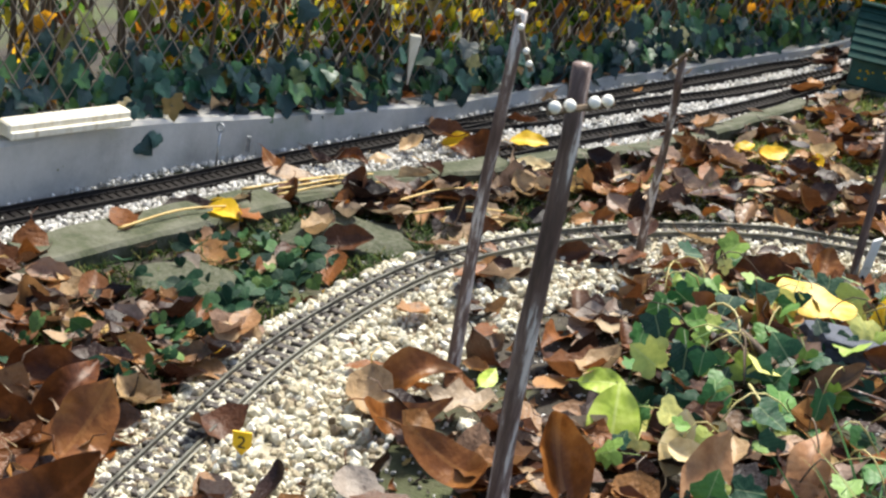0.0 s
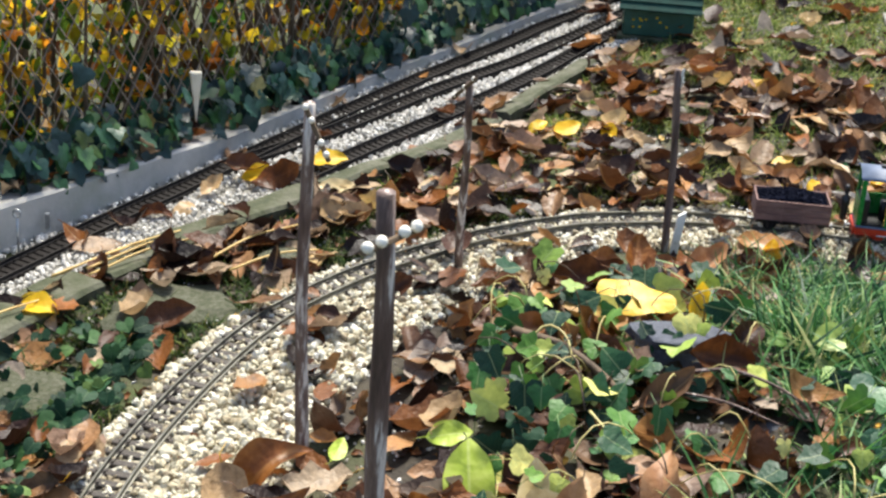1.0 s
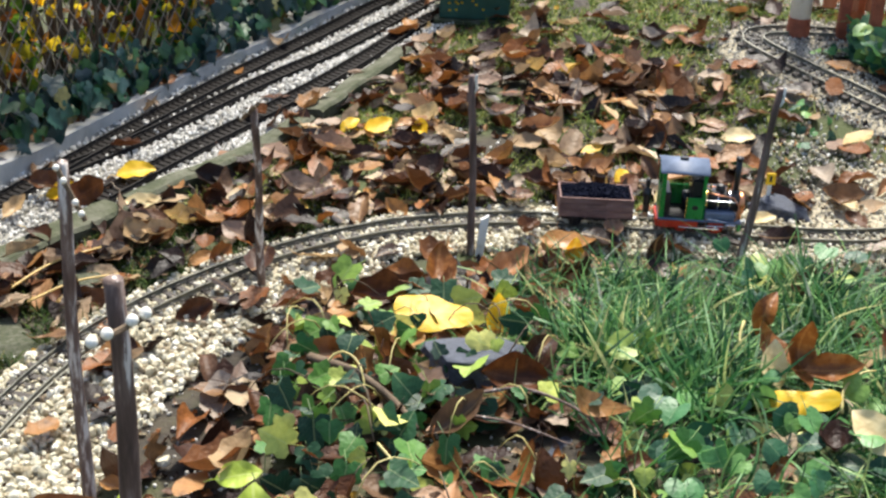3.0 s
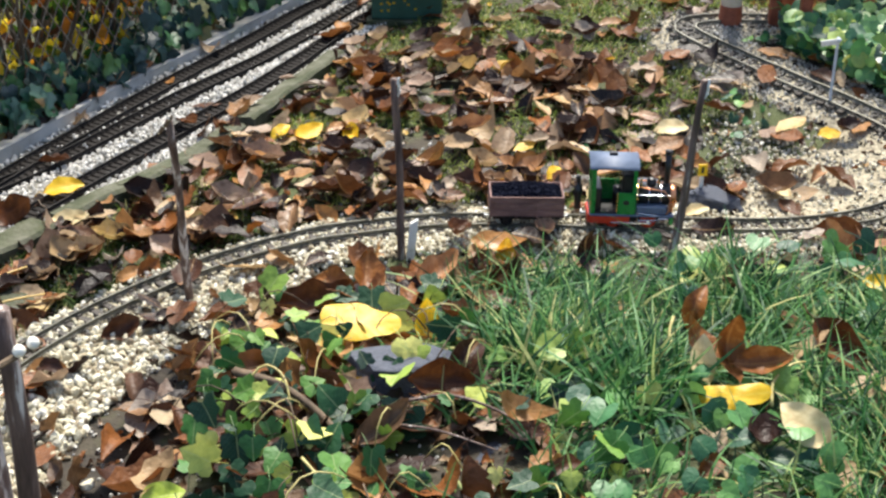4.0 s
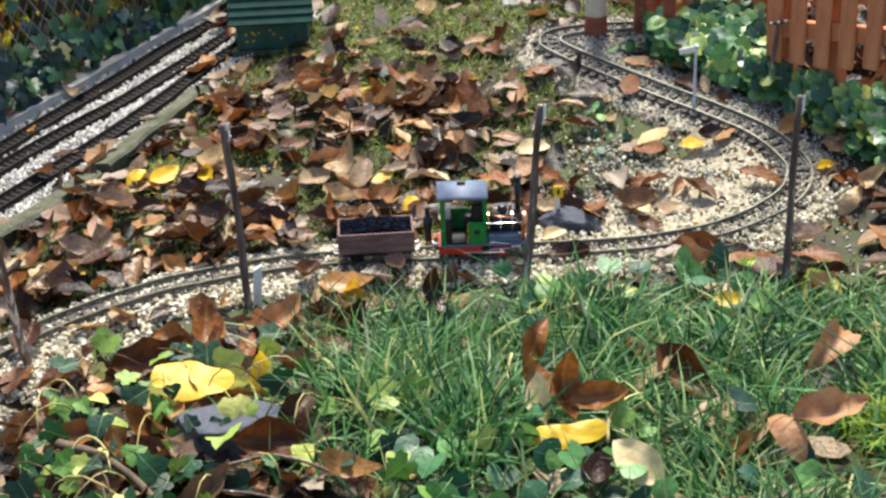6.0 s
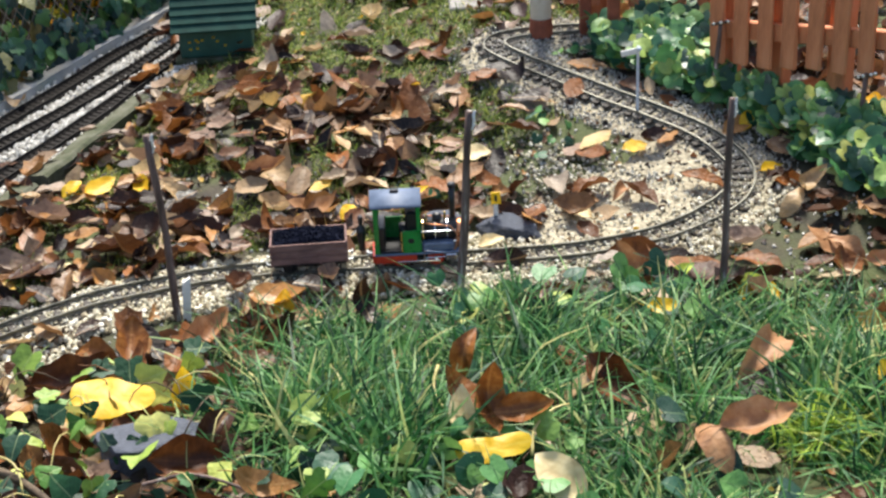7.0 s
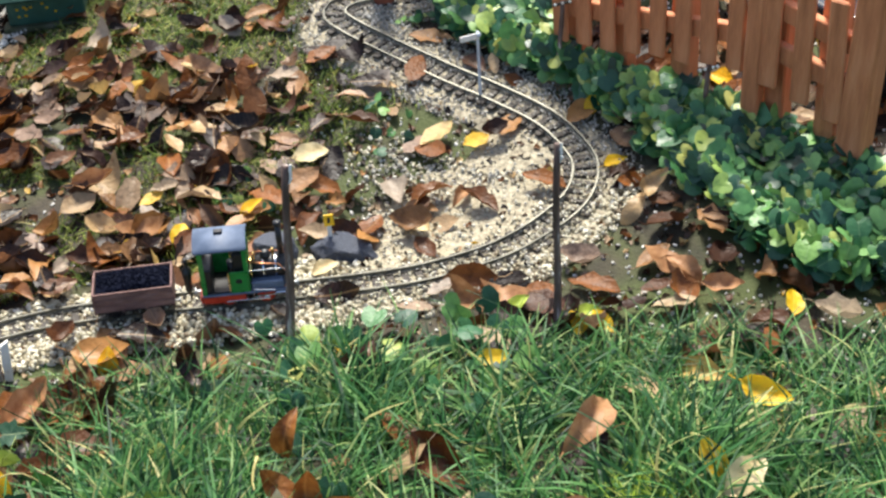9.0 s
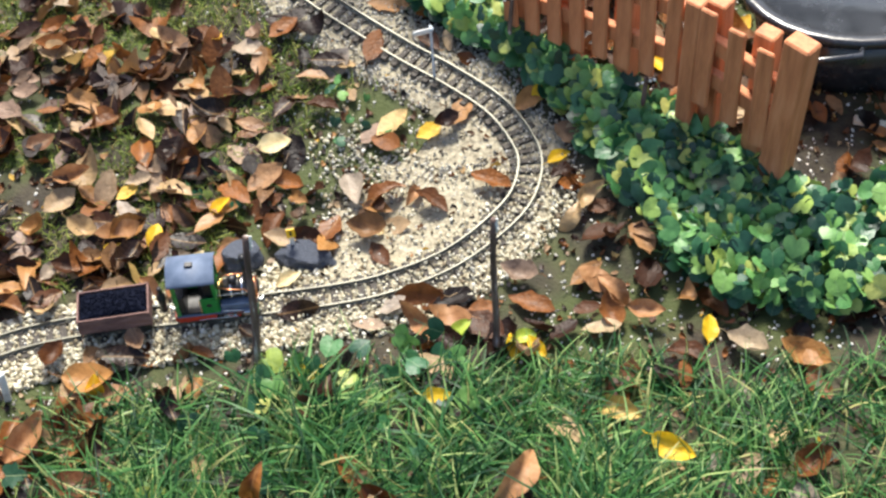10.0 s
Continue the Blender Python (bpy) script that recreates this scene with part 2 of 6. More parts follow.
M["black_fines"] = material("oily_black_fines", [(0.3, (0.014, 0.012, 0.011)), (0.6, (0.022, 0.020, 0.018)), (0.8, (0.045, 0.042, 0.039))], 120, 6, 0.9, spec=0.1, bump=1.0, bump_scale=170)
M["rail_dark"] = material("dark_oily_rail", [(0.3, (0.010, 0.009, 0.009)), (0.7, (0.026, 0.023, 0.021))], 30, 5, 0.7, metal=0.0, bump=0.15, spec=0.2)
M["twig"] = material("bare_stick", [(0.30, (0.030, 0.018, 0.015)), (0.47, (0.108, 0.068, 0.055)), (0.56, (0.185, 0.132, 0.112)), (0.62, (0.62, 0.57, 0.52))], 42, 8, 0.7, bump=1.0, bump_scale=90, stretch=(1.4, 1.4, 0.16))
M["bead"] = material("white_glazed_bead", [(0.3, (0.74, 0.70, 0.58)), (0.7, (0.84, 0.82, 0.74))], 80, 3, 0.25, bump=0.05, spec=0.6)
M["white_paint"] = material("white_paint", [(0.28, (0.42, 0.38, 0.30)), (0.42, (0.72, 0.70, 0.64)), (0.7, (0.82, 0.81, 0.78))], 50, 6, 0.5, bump=0.2)
M["cream_wood"] = material("cream_painted_wood", [(0.25, (0.45, 0.36, 0.22)), (0.45, (0.74, 0.68, 0.53)), (0.7, (0.82, 0.78, 0.66))], 30, 6, 0.55, bump=0.3, stretch=(4, 0.6, 1))
M["steel"] = material("galvanised_steel", [(0.3, (0.30, 0.31, 0.32)), (0.7, (0.52, 0.54, 0.55))], 60, 5, 0.4, metal=0.8, bump=0.1)
M["signal_grey"] = material("pale_zinc_paint", [(0.3, (0.42, 0.47, 0.52)), (0.7, (0.62, 0.68, 0.74))], 60, 5, 0.5, bump=0.1)
M["wire"] = material("rusty_wire", [(0.3, (0.11, 0.085, 0.06)), (0.7, (0.30, 0.26, 0.21))], 40, 5, 0.6, metal=0.2, bump=0.1)
M["fence_wood"] = material("red_brown_stained_wood", [(0.25, (0.30, 0.100, 0.040)), (0.5, (0.53, 0.20, 0.084)), (0.75, (0.66, 0.30, 0.145))], 14, 8, 0.6, bump=0.5, bump_scale=60, stretch=(4, 4, 0.5))
M["shed_green"] = material("dark_green_paint", [(0.3, (0.012, 0.055, 0.042)), (0.7, (0.025, 0.095, 0.072))], 30, 6, 0.45, bump=0.25)
M["shed_roof"] = material("dark_green_roof", [(0.3, (0.008, 0.032, 0.026)), (0.7, (0.020, 0.062, 0.050))], 30, 6, 0.8, bump=0.3, spec=0.15)
M["green_paint"] = material("bright_green_enamel", [(0.3, (0.006, 0.17, 0.028)), (0.7, (0.012, 0.26, 0.045))], 40, 4, 0.3, bump=0.05, spec=0.5)
M["black_paint"] = material("black_enamel", [(0.3, (0.008, 0.008, 0.009)), (0.7, (0.022, 0.022, 0.025))], 40, 4, 0.38, bump=0.08)
# Blue-black enamel lightened to blue-grey: the sky's reflection is in the colour.
M["roof_sky_tone"] = material("sky_toned_cab_roof", [(0.3, (0.07, 0.10, 0.16)), (0.7, (0.13, 0.17, 0.25))], 40, 4, 0.62, bump=0.08, spec=0.5)
M["red_paint"] = material("red_enamel", [(0.3, (0.42, 0.028, 0.012)), (0.7, (0.62, 0.055, 0.018))], 40, 4, 0.38, bump=0.08)
M["copper"] = material("copper_pipe", [(0.3, (0.52, 0.20, 0.09)), (0.7, (0.80, 0.36, 0.18))], 60, 4, 0.3, metal=1.0, bump=0.1)
M["brass"] = material("brass", [(0.3, (0.60, 0.42, 0.14)), (0.7, (0.86, 0.64, 0.26))], 60, 4, 0.25, metal=1.0, bump=0.05)
M["bright_steel"] = material("bright_steel", [(0.3, (0.55, 0.56, 0.58)), (0.7, (0.80, 0.81, 0.83))], 60, 4, 0.22, metal=1.0, bump=0.05)
M["wagon_wood"] = material("weathered_wagon_plank", [(0.25, (0.085, 0.045, 0.040)), (0.5, (0.19, 0.105, 0.09)), (0.78, (0.30, 0.19, 0.165))], 45, 7, 0.75, bump=0.6, bump_scale=200, stretch=(0.6, 3, 3))
M["coal"] = material("coal", [(0.3, (0.003, 0.004, 0.008)), (0.7, (0.010, 0.012, 0.024))], 90, 5, 0.95, bump=0.6, bump_scale=300, spec=0.03)
M["sign_yellow"] = material("yellow_enamel", [(0.3, (0.78, 0.45, 0.008)), (0.7, (0.88, 0.56, 0.015))], 60, 4, 0.4, bump=0.1)
M["rock"] = material("dark_slate_rock", [(0.3, (0.030, 0.036, 0.050)), (0.55, (0.065, 0.075, 0.10)), (0.8, (0.14, 0.15, 0.18))], 20, 8, 0.7, bump=0.8, bump_scale=60)
M["bark"] = material("bark", [(0.3, (0.045, 0.032, 0.02)), (0.7, (0.17, 0.12, 0.075))], 30, 8, 0.85, bump=0.9, bump_scale=90, stretch=(1, 1, 0.3))
M["rust_red"] = material("rust_red_iron", [(0.3, (0.16, 0.04, 0.02)), (0.7, (0.34, 0.10, 0.05))], 30, 6, 0.6, bump=0.3)
M["plastic_black"] = material("black_plastic", [(0.3, (0.008, 0.009, 0.012)), (0.7, (0.03, 0.032, 0.038))], 18, 5, 0.25, bump=0.15, spec=0.6)
M["stem"] = material("leaf_stalk", [(0.3, (0.34, 0.26, 0.08)), (0.7, (0.60, 0.54, 0.22))], 30, 3, 0.5, bump=0)
M["straw"] = material("dry_straw", [(0.3, (0.55, 0.36, 0.10)), (0.7, (0.80, 0.60, 0.24))], 30, 3, 0.45, bump=0, through_light=0.2)
M["paving"] = material("pale_paving", [(0.3, (0.16, 0.15, 0.135)), (0.7, (0.30, 0.29, 0.27))], 12, 8, 0.8, bump=0.4)

# ---- mesh helpers ----
def mesh_of(name, bm, mats, smooth=False):
    me = bpy.data.meshes.new(name)
    bm.to_mesh(me)
    bm.free()
    for m in mats if isinstance(mats, (list, tuple)) else [mats]:
        me.materials.append(m)
    if smooth:
        me.polygons.foreach_set("use_smooth", [True] * len(me.polygons))
    return me


def part(name, bm, mat, parent, label="", smooth=False):
    ob = new(name, mesh_of(name, bm, mat, smooth))
    ob.parent = parent
    if label:
        tagged(ob, label)
    return ob


def thing(name, m, label, category, group="", kind=""):
    ob = new(name)
    ob.empty_display_size = 0.02
    ob.matrix_basis = m
    return tagged(ob, label, category, group, kind)


def box(bm, x0, x1, y0, y1, z0, z1, bevel=0.0, m=None):
    """A bevelled block joined into bm."""
    vs = [bm.verts.new((x, y, z)) for z in (z0, z1) for y in (y0, y1) for x in (x0, x1)]
    fs = [bm.faces.new([vs[i] for i in q]) for q in ((0, 2, 3, 1), (4, 5, 7, 6), (0, 1, 5, 4), (2, 6, 7, 3), (0, 4, 6, 2), (1, 3, 7, 5))]
    if bevel:
        es = list({e for f in fs for e in f.edges})
        r = bmesh.ops.bevel(bm, geom=es, offset=bevel, segments=1, affect="EDGES", profile=0.7)
        vs = list({v for f in r["faces"] for v in f.verts} | {v for v in vs if v.is_valid})
    if m is not None:
        bmesh.ops.transform(bm, matrix=m, verts=[v for v in vs if v.is_valid])
    return bm


def rod(bm, a, b, r0, r1=None, n=8, caps=True):
    """A tapered rod from a to b."""
    r1 = r0 if r1 is None else r1
    a, b = Vector(a), Vector(b)
    d = (b - a).normalized()
    u = d.orthogonal().normalized()
    w = d.cross(u)
    rings = []
    for p, r in ((a, r0), (b, r1)):
        rings.append([bm.verts.new(p + (u * math.cos(k * math.tau / n) + w * math.sin(k * math.tau / n)) * r) for k in range(n)])
    for k in range(n):
        bm.faces.new((rings[0][k], rings[0][(k + 1) % n], rings[1][(k + 1) % n], rings[1][k]))
    if caps:
        bm.faces.new(rings[0][::-1])
        bm.faces.new(rings[1])
    return bm


def tube(bm, pts, radii, n=8):
    """A bent tube with a radius at each point."""
    pts = [Vector(p) for p in pts]
    rings = []
    for i, p in enumerate(pts):
        d = (pts[min(i + 1, len(pts) - 1)] - pts[max(i - 1, 0)]).normalized()
        u = Vector((0, 0, 1)).cross(d)
        u = u.normalized() if u.length > 0.2 else Vector((1, 0, 0)).cross(d).normalized()
        w = d.cross(u)
        r = radii[i] if isinstance(radii, (list, tuple)) else radii
        rings.append([bm.verts.new(p + (u * math.cos(k * math.tau / n) + w * math.sin(k * math.tau / n)) * r) for k in range(n)])
    for a, b in zip(rings, rings[1:]):
        for k in range(n):
            bm.faces.new((a[k], a[(k + 1) % n], b[(k + 1) % n], b[k]))
    bm.faces.new(rings[0][::-1])
    bm.faces.new(rings[-1])
    return bm


def ball(bm, c, r, seg=10, rings=7, squash=1.0):
    q = bmesh.ops.create_uvsphere(bm, u_segments=seg, v_segments=rings, radius=r)
    bmesh.ops.transform(bm, matrix=Matrix.Translation(c) @ Matrix.Diagonal((1, 1, squash, 1)), verts=q["verts"])
    return bm


def smooth_line(pts, step=0.02):
    """A Catmull-Rom line through pts, resampled at even steps: points and unit tangents."""
    p = [np.array(q, float) for q in pts]
    p = [2 * p[0] - p[1]] + p + [2 * p[-1] - p[-2]]
    out = []
    for i in range(1, len(p) - 2):
        for k in range(24):
            t = k / 24
            a, b, c, d = p[i - 1], p[i], p[i + 1], p[i + 2]
            out.append(0.5 * (2 * b + (c - a) * t + (2 * a - 5 * b + 4 * c - d) * t * t + (3 * b - a - 3 * c + d) * t ** 3))
    out = np.array(out + [p[-2]])
    s = np.r_[0, np.cumsum(np.linalg.norm(np.diff(out, axis=0), axis=1))]
    u = np.arange(0, s[-1], step)
    q = np.stack([np.interp(u, s, out[:, k]) for k in range(out.shape[1])], 1)
    tg = np.gradient(q, axis=0)
    return q, tg / np.linalg.norm(tg, axis=1)[:, None]


# ---- plan: the lines of the tracks, the edging and the wall ----
LOOP = [(-0.827, 0.595), (-0.856, 0.916), (-0.872, 1.205), (-0.876, 1.472), (-0.843, 1.732), (-0.793, 1.912), (-0.721, 2.043), (-0.634, 2.147), (-0.537, 2.230),
        (-0.422, 2.292), (-0.30, 2.342), (-0.16, 2.385), (0.0, 2.397), (0.2, 2.397), (0.4, 2.403), (0.5, 2.42), (0.6, 2.458), (0.69, 2.524),
        (0.747, 2.584), (0.774, 2.656), (0.768, 2.716), (0.726, 2.801), (0.647, 2.882), (0.552, 2.963), (0.454, 3.059), (0.377, 3.143), (0.355, 3.187), (0.38, 3.23), (0.453, 3.252), (0.58, 3.256)]
TRACK_A = [(-1.538, 1.323), (-1.422, 1.662), (-1.298, 1.964), (-1.158, 2.325), (-0.973, 2.751), (-0.798, 3.120), (-0.617, 3.463), (-0.511, 3.664), (-0.319, 3.917)]
TRACK_B = [(-1.055, 2.569), (-0.904, 2.772), (-0.725, 3.084), (-0.579, 3.300), (-0.462, 3.5), (-0.287, 3.74)]
TRACK_C = [(-0.903, 2.493), (-0.790, 2.705), (-0.664, 2.927), (-0.557, 3.123), (-0.444, 3.351), (-0.367, 3.468), (-0.203, 3.667)]
KERB = [(-1.436, 1.067), (-1.331, 1.471), (-1.223, 1.794), (-1.065, 2.136), (-0.835, 2.474), (-0.631, 2.749), (-0.498, 3.063), (-0.389, 3.288)]
WALL = [(-1.594, 1.258), (-1.455, 1.689), (-1.344, 2.029), (-1.181, 2.404), (-0.985, 2.862), (-0.837, 3.177), (-0.683, 3.457), (-0.511, 3.766), (-0.33, 4.022)]
loop_q, loop_t = smooth_line(LOOP, 0.01)
wall_q, wall_t = smooth_line(WALL, 0.02)


def near_line(x, y, q):
    return np.sqrt(((q - (x, y)) ** 2).sum(1).min())


def kerb_side(y):
    return float(np.interp(y, [k[1] for k in KERB], [k[0] for k in KERB]))


def rise(x, y):
    """How far the ground is raised towards its far end to fit the camera."""
    return np.interp(y, [2.52, 2.7, 2.85, 3.0, 3.2, 3.5], [0, 0.020, 0.048, 0.078, 0.108, 0.112]) * np.interp(x, [-0.47, -0.33, -0.16, 0.0, 0.15, 0.35], [0, 0.2, 0.5, 0.6, 0.68, 1.0])


def bump_height(x, y):
    """The lie of the land: level by the tracks, a low bank of turf at the front, beds that rise a little at the sides."""
    z = -0.012 + 0.010 * noise.noise((x * 3.1, y * 3.1, 0.0)) + 0.005 * noise.noise((x * 11, y * 11, 4.0))
    bank = max(0.0, min(1.0, (2.22 - y) / 0.35)) * max(0.0, min(1.0, (x + 0.55) / 0.25))
    z += 0.02 * bank
    bed = max(0.0, min(1.0, (x - 0.72 - 0.2 * max(0, y - 2.6)) / 0.25)) * max(0.0, min(1.0, (y - 2.3) / 0.2))
    z += 0.045 * bed * max(0.0, min(1.0, (2.95 - y) / 0.3))
    w = math.exp(-(near_line(x, y, loop_q) / 0.085) ** 4)
    if x < kerb_side(y):
        w = 1.0
    return z * (1 - w) - 0.008 * w


# ---- ground ----
def build_ground():
    bm = bmesh.new()
    xs = np.r_[-400, -60, -12, -5, np.arange(-2.6, 2.6, 0.04), 5, 12, 60, 400]
    ys = np.r_[-400, -60, -12, -4, -1, np.arange(0.2, 5.0, 0.04), 6, 9, 15, 60, 400]
    grid = [[bm.verts.new((x, y, bump_height(x, y) if abs(x) < 3 and -1 < y < 6 else -0.012)) for x in xs] for y in ys]
    for r0, r1 in zip(grid, grid[1:]):
        for k in range(len(xs) - 1):
            bm.faces.new((r0[k], r0[k + 1], r1[k + 1], r1[k]))
    ob = new("ground", mesh_of("ground", bm, M["soil"], True))
    return tagged(ob, "damp dark soil with moss and thin turf", "ground", kind="structure")


ground = build_ground()


# ---- tracks ----
GAUGE = 0.045


def sweep(bm, q, tg, off, prof):
    """Extrudes a closed profile of (across, up) along the line, off to one side."""
    rings = []
    for p, t in zip(q, tg):
        nrm = np.array((t[1], -t[0]))
        rings.append([bm.verts.new((p[0] + nrm[0] * (off + a), p[1] + nrm[1] * (off + a), h)) for a, h in prof])
    for r0, r1 in zip(rings, rings[1:]):
        for k in range(len(prof)):
            bm.faces.new((r0[k], r0[(k + 1) % len(prof)], r1[(k + 1) % len(prof)], r1[k]))
    bm.faces.new(rings[0])
    bm.faces.new(rings[-1][::-1])
    return bm


def rail_profile(z):
    return [(-0.0035, z), (0.0035, z), (0.0033, z + 0.0012), (0.001, z + 0.0022), (0.001, z + 0.0058), (0.0017, z + 0.0066), (0.0015, z + 0.0085),
            (-0.0015, z + 0.0085), (-0.0017, z + 0.0066), (-0.001, z + 0.0058), (-0.001, z + 0.0022), (-0.0033, z + 0.0012)]


def sleeper_mesh(name, length, width, mat):
    bm = bmesh.new()
    box(bm, -length / 2, length / 2, -width / 2, width / 2, -0.006, 0.001, 0.0012)
    for s in (-1, 1):
        for k in (-1, 1):
            x = s * GAUGE / 2 + k * 0.0055
            box(bm, x - 0.0015, x + 0.0015, -width * 0.3, width * 0.3, 0.001, 0.0035)
    return mesh_of(name, bm, mat)


def build_bed(name, line, left, right, mat, label, lift=0.004):
    """A flat bed of fines under the chippings, with ragged edges that run under the soil."""
    bm = bmesh.new()
    q, tg = smooth_line(line, 0.02)
    rows = []
    for i, (p, t) in enumerate(zip(q, tg)):
        l, r = left(p) if callable(left) else left, right(p) if callable(right) else right
        l *= 1 + 0.35 * noise.noise((p[0] * 9, p[1] * 9, 1))
        r *= 1 + 0.35 * noise.noise((p[0] * 9, p[1] * 9, 5))
        row = []
        for k in range(11):
            f = k / 10
            o = -l + (l + r) * f
            x, y = p[0] + t[1] * o, p[1] - t[0] * o
            row.append(bm.verts.new((x, y, bump_height(x, y) + (lift if 0 < k < 10 else lift - 0.016))))
        rows.append(row)
    for a, b in zip(rows, rows[1:]):
        for k in range(10):
            bm.faces.new((a[k], a[k + 1], b[k + 1], b[k]))
    return tagged(new(name, mesh_of(name, bm, mat, True)), label, "gravel bed", kind="structure")


def build_track(line, label, z, rail_mat, gap=0.024, length=0.078):
    q, tg = smooth_line(line, 0.02)
    tr = thing("track", pose(0, 0, 0), label, "railway track", "garden railway tracks", "structure")
    for s in (-1, 1):
        part("rail", sweep(bmesh.new(), q, tg, s * GAUGE / 2, rail_profile(z + 0.001)), rail_mat, tr, "tarnished metal rail")
    me = sleeper_mesh("sleeper", length, 0.0135, M["sleeper_dark"] if rail_mat is M["rail_dark"] else M["sleeper"])
    q, tg = smooth_line(line, gap)
    for p, t in zip(q, tg):
        o = new("sleeper", me)
        o.parent = tr
        o.matrix_basis = pose(p[0], p[1], z, 0, 0, math.degrees(math.atan2(-t[0], t[1])) + random.uniform(-1.5, 1.5))
    return tr
build_bed("gravel_bed", LOOP, lambda p: 0.26 if 0.40 < p[0] and p[1] < 2.85 else 0.046 if p[0] < -0.35 else 0.06 if p[0] < 0.1 and p[1] > 1.6 else 0.10, lambda p: 0.20 if p[0] < -0.3 and p[1] < 2.2 else 0.10, M["fines"], "pale trodden gravel fines under the loop track")
build_bed("gravel_bed", [(p[0] + 0.045, p[1]) for p in TRACK_A], 0.09, 0.13, M["grey_fines"], "grey gravel fines under the siding tracks")
for line in (TRACK_A, TRACK_B, TRACK_C):
    build_bed("track_bed", line, 0.038, 0.038, M["black_fines"], "oily black fines under a siding track", 0.0062)
build_track(LOOP, "narrow-gauge garden railway track, tarnished rails on brown sleepers in gravel", 0.0, M["rail"], 0.0245, 0.080)
build_track(TRACK_A, "dark oily garden railway track laid beside the concrete wall", 0.0, M["rail_dark"], 0.0165, 0.062)
build_track(TRACK_B, "dark oily middle siding track branching from the wall track", 0.0, M["rail_dark"], 0.0165, 0.060)
build_track(TRACK_C, "dark oily siding track beside the mossy edging", 0.0, M["rail_dark"], 0.0165, 0.064)


# ---- concrete wall and edging ----
def wall_top(y):
    """The wall's height above the siding, as a share of its usual 8 cm: it runs out towards the far end."""
    return float(np.interp(y, [1.3, 1.9, 2.3, 2.7, 3.3], [1.40, 1.28, 0.85, 0.42, 0.28]))


def build_wall():
    bm = bmesh.new()
    q, tg = smooth_line(WALL, 0.05)
    prof = [(-0.10, -0.05), (0.0, -0.05), (0.0, 0.074), (-0.006, 0.080), (-0.094, 0.080), (-0.10, 0.074)]
    sweep(bm, q, tg, 0.0, prof)
    for v in bm.verts:
        if v.co.z > 0:
            v.co.z *= wall_top(v.co.y)
        v.co.x += 0.004 * noise.noise(v.co * 6)
        v.co.z += 0.003 * noise.noise(v.co * 9)
    bmesh.ops.recalc_face_normals(bm, faces=bm.faces)
    ob = new("wall_concrete", mesh_of("wall_concrete", bm, M["concrete"]))
    tagged(ob, "low grey weathered concrete retaining wall under the hedge", "wall", kind="structure")
    return ob


def build_kerb():
    q, tg = smooth_line(KERB, 0.03)
    kerb = thing("edging", pose(0, 0, 0), "mossy worn concrete edging slabs beside the gravel", "edging", kind="structure")
    n = len(q)
    cuts = list(range(0, n, 17)) + [n - 1]
    for a, b in zip(cuts, cuts[1:]):
        if b - a < 3:
            continue
        bm = bmesh.new()
        w = 0.048 if q[a][1] < 1.75 else 0.036 if q[a][1] < 2.4 else 0.026
        sweep(bm, q[a:b], tg[a:b], 0.0, [(-w, -0.03), (w, -0.03), (w, 0.010), (w - 0.007, 0.016), (-w + 0.007, 0.016), (-w, 0.010)])
        for v in bm.verts:
            v.co.z += 0.005 * noise.noise(v.co * 12)
            v.co.x += 0.004 * noise.noise(v.co * 17 + Vector((5, 0, 0)))
        bmesh.ops.recalc_face_normals(bm, faces=bm.faces)
        part("slab", bm, M["moss_concrete"], kerb)
    return kerb


build_wall()
build_kerb()


# ---- mass scattering in plain arrays ----
def arrays(bm):
    bm.verts.ensure_lookup_table()
    v = np.array([x.co[:] for x in bm.verts])
    f = [[x.index for x in p.verts] for p in bm.faces]
    bm.free()
    return v, f


def mass(name, kinds, spots, mat, label, category, smooth=False, parent=None):
    """Joins many small pieces into one mesh. spots: (kind, matrix)."""
    vs, fs, base = [], [], 0
    for k, m in spots:
        v, f = kinds[k]
        a = np.array(m)
        vs.append(v @ a[:3, :3].T + a[:3, 3])
        fs.extend([[i + base for i in p] for p in f])
        base += len(v)
    me = bpy.data.meshes.new(name)
    me.from_pydata(np.concatenate(vs).tolist(), [], fs)
    me.materials.append(mat)
    if smooth:
        me.polygons.foreach_set("use_smooth", [True] * len(me.polygons))
    ob = new(name, me)
    if parent:
        ob.parent = parent
        ob["kind"] = "stuff"
        return ob
    return tagged(ob, label, category, kind="stuff")


def place(x, y, z, s, tilt=180.0, flat=False):
    if flat:
        return pose(x, y, z, random.gauss(0, tilt), random.gauss(0, tilt), random.uniform(0, 360)) @ Matrix.Scale(s, 4)
    return pose(x, y, z, random.uniform(0, 360), random.uniform(0, 360), random.uniform(0, 360)) @ Matrix.Scale(s, 4)


def chip(seed):
    r = random.Random(seed)
    bm = bmesh.new()
    bmesh.ops.create_icosphere(bm, subdivisions=1, radius=0.5)
    for v in bm.verts:
        v.co *= r.uniform(0.72, 1.12)
    for v in bm.verts:
        v.co.x *= 1.2
        v.co.z *= 0.75
    return bm


# ---- gravel ----
chips = [arrays(chip(k)) for k in range(10)]


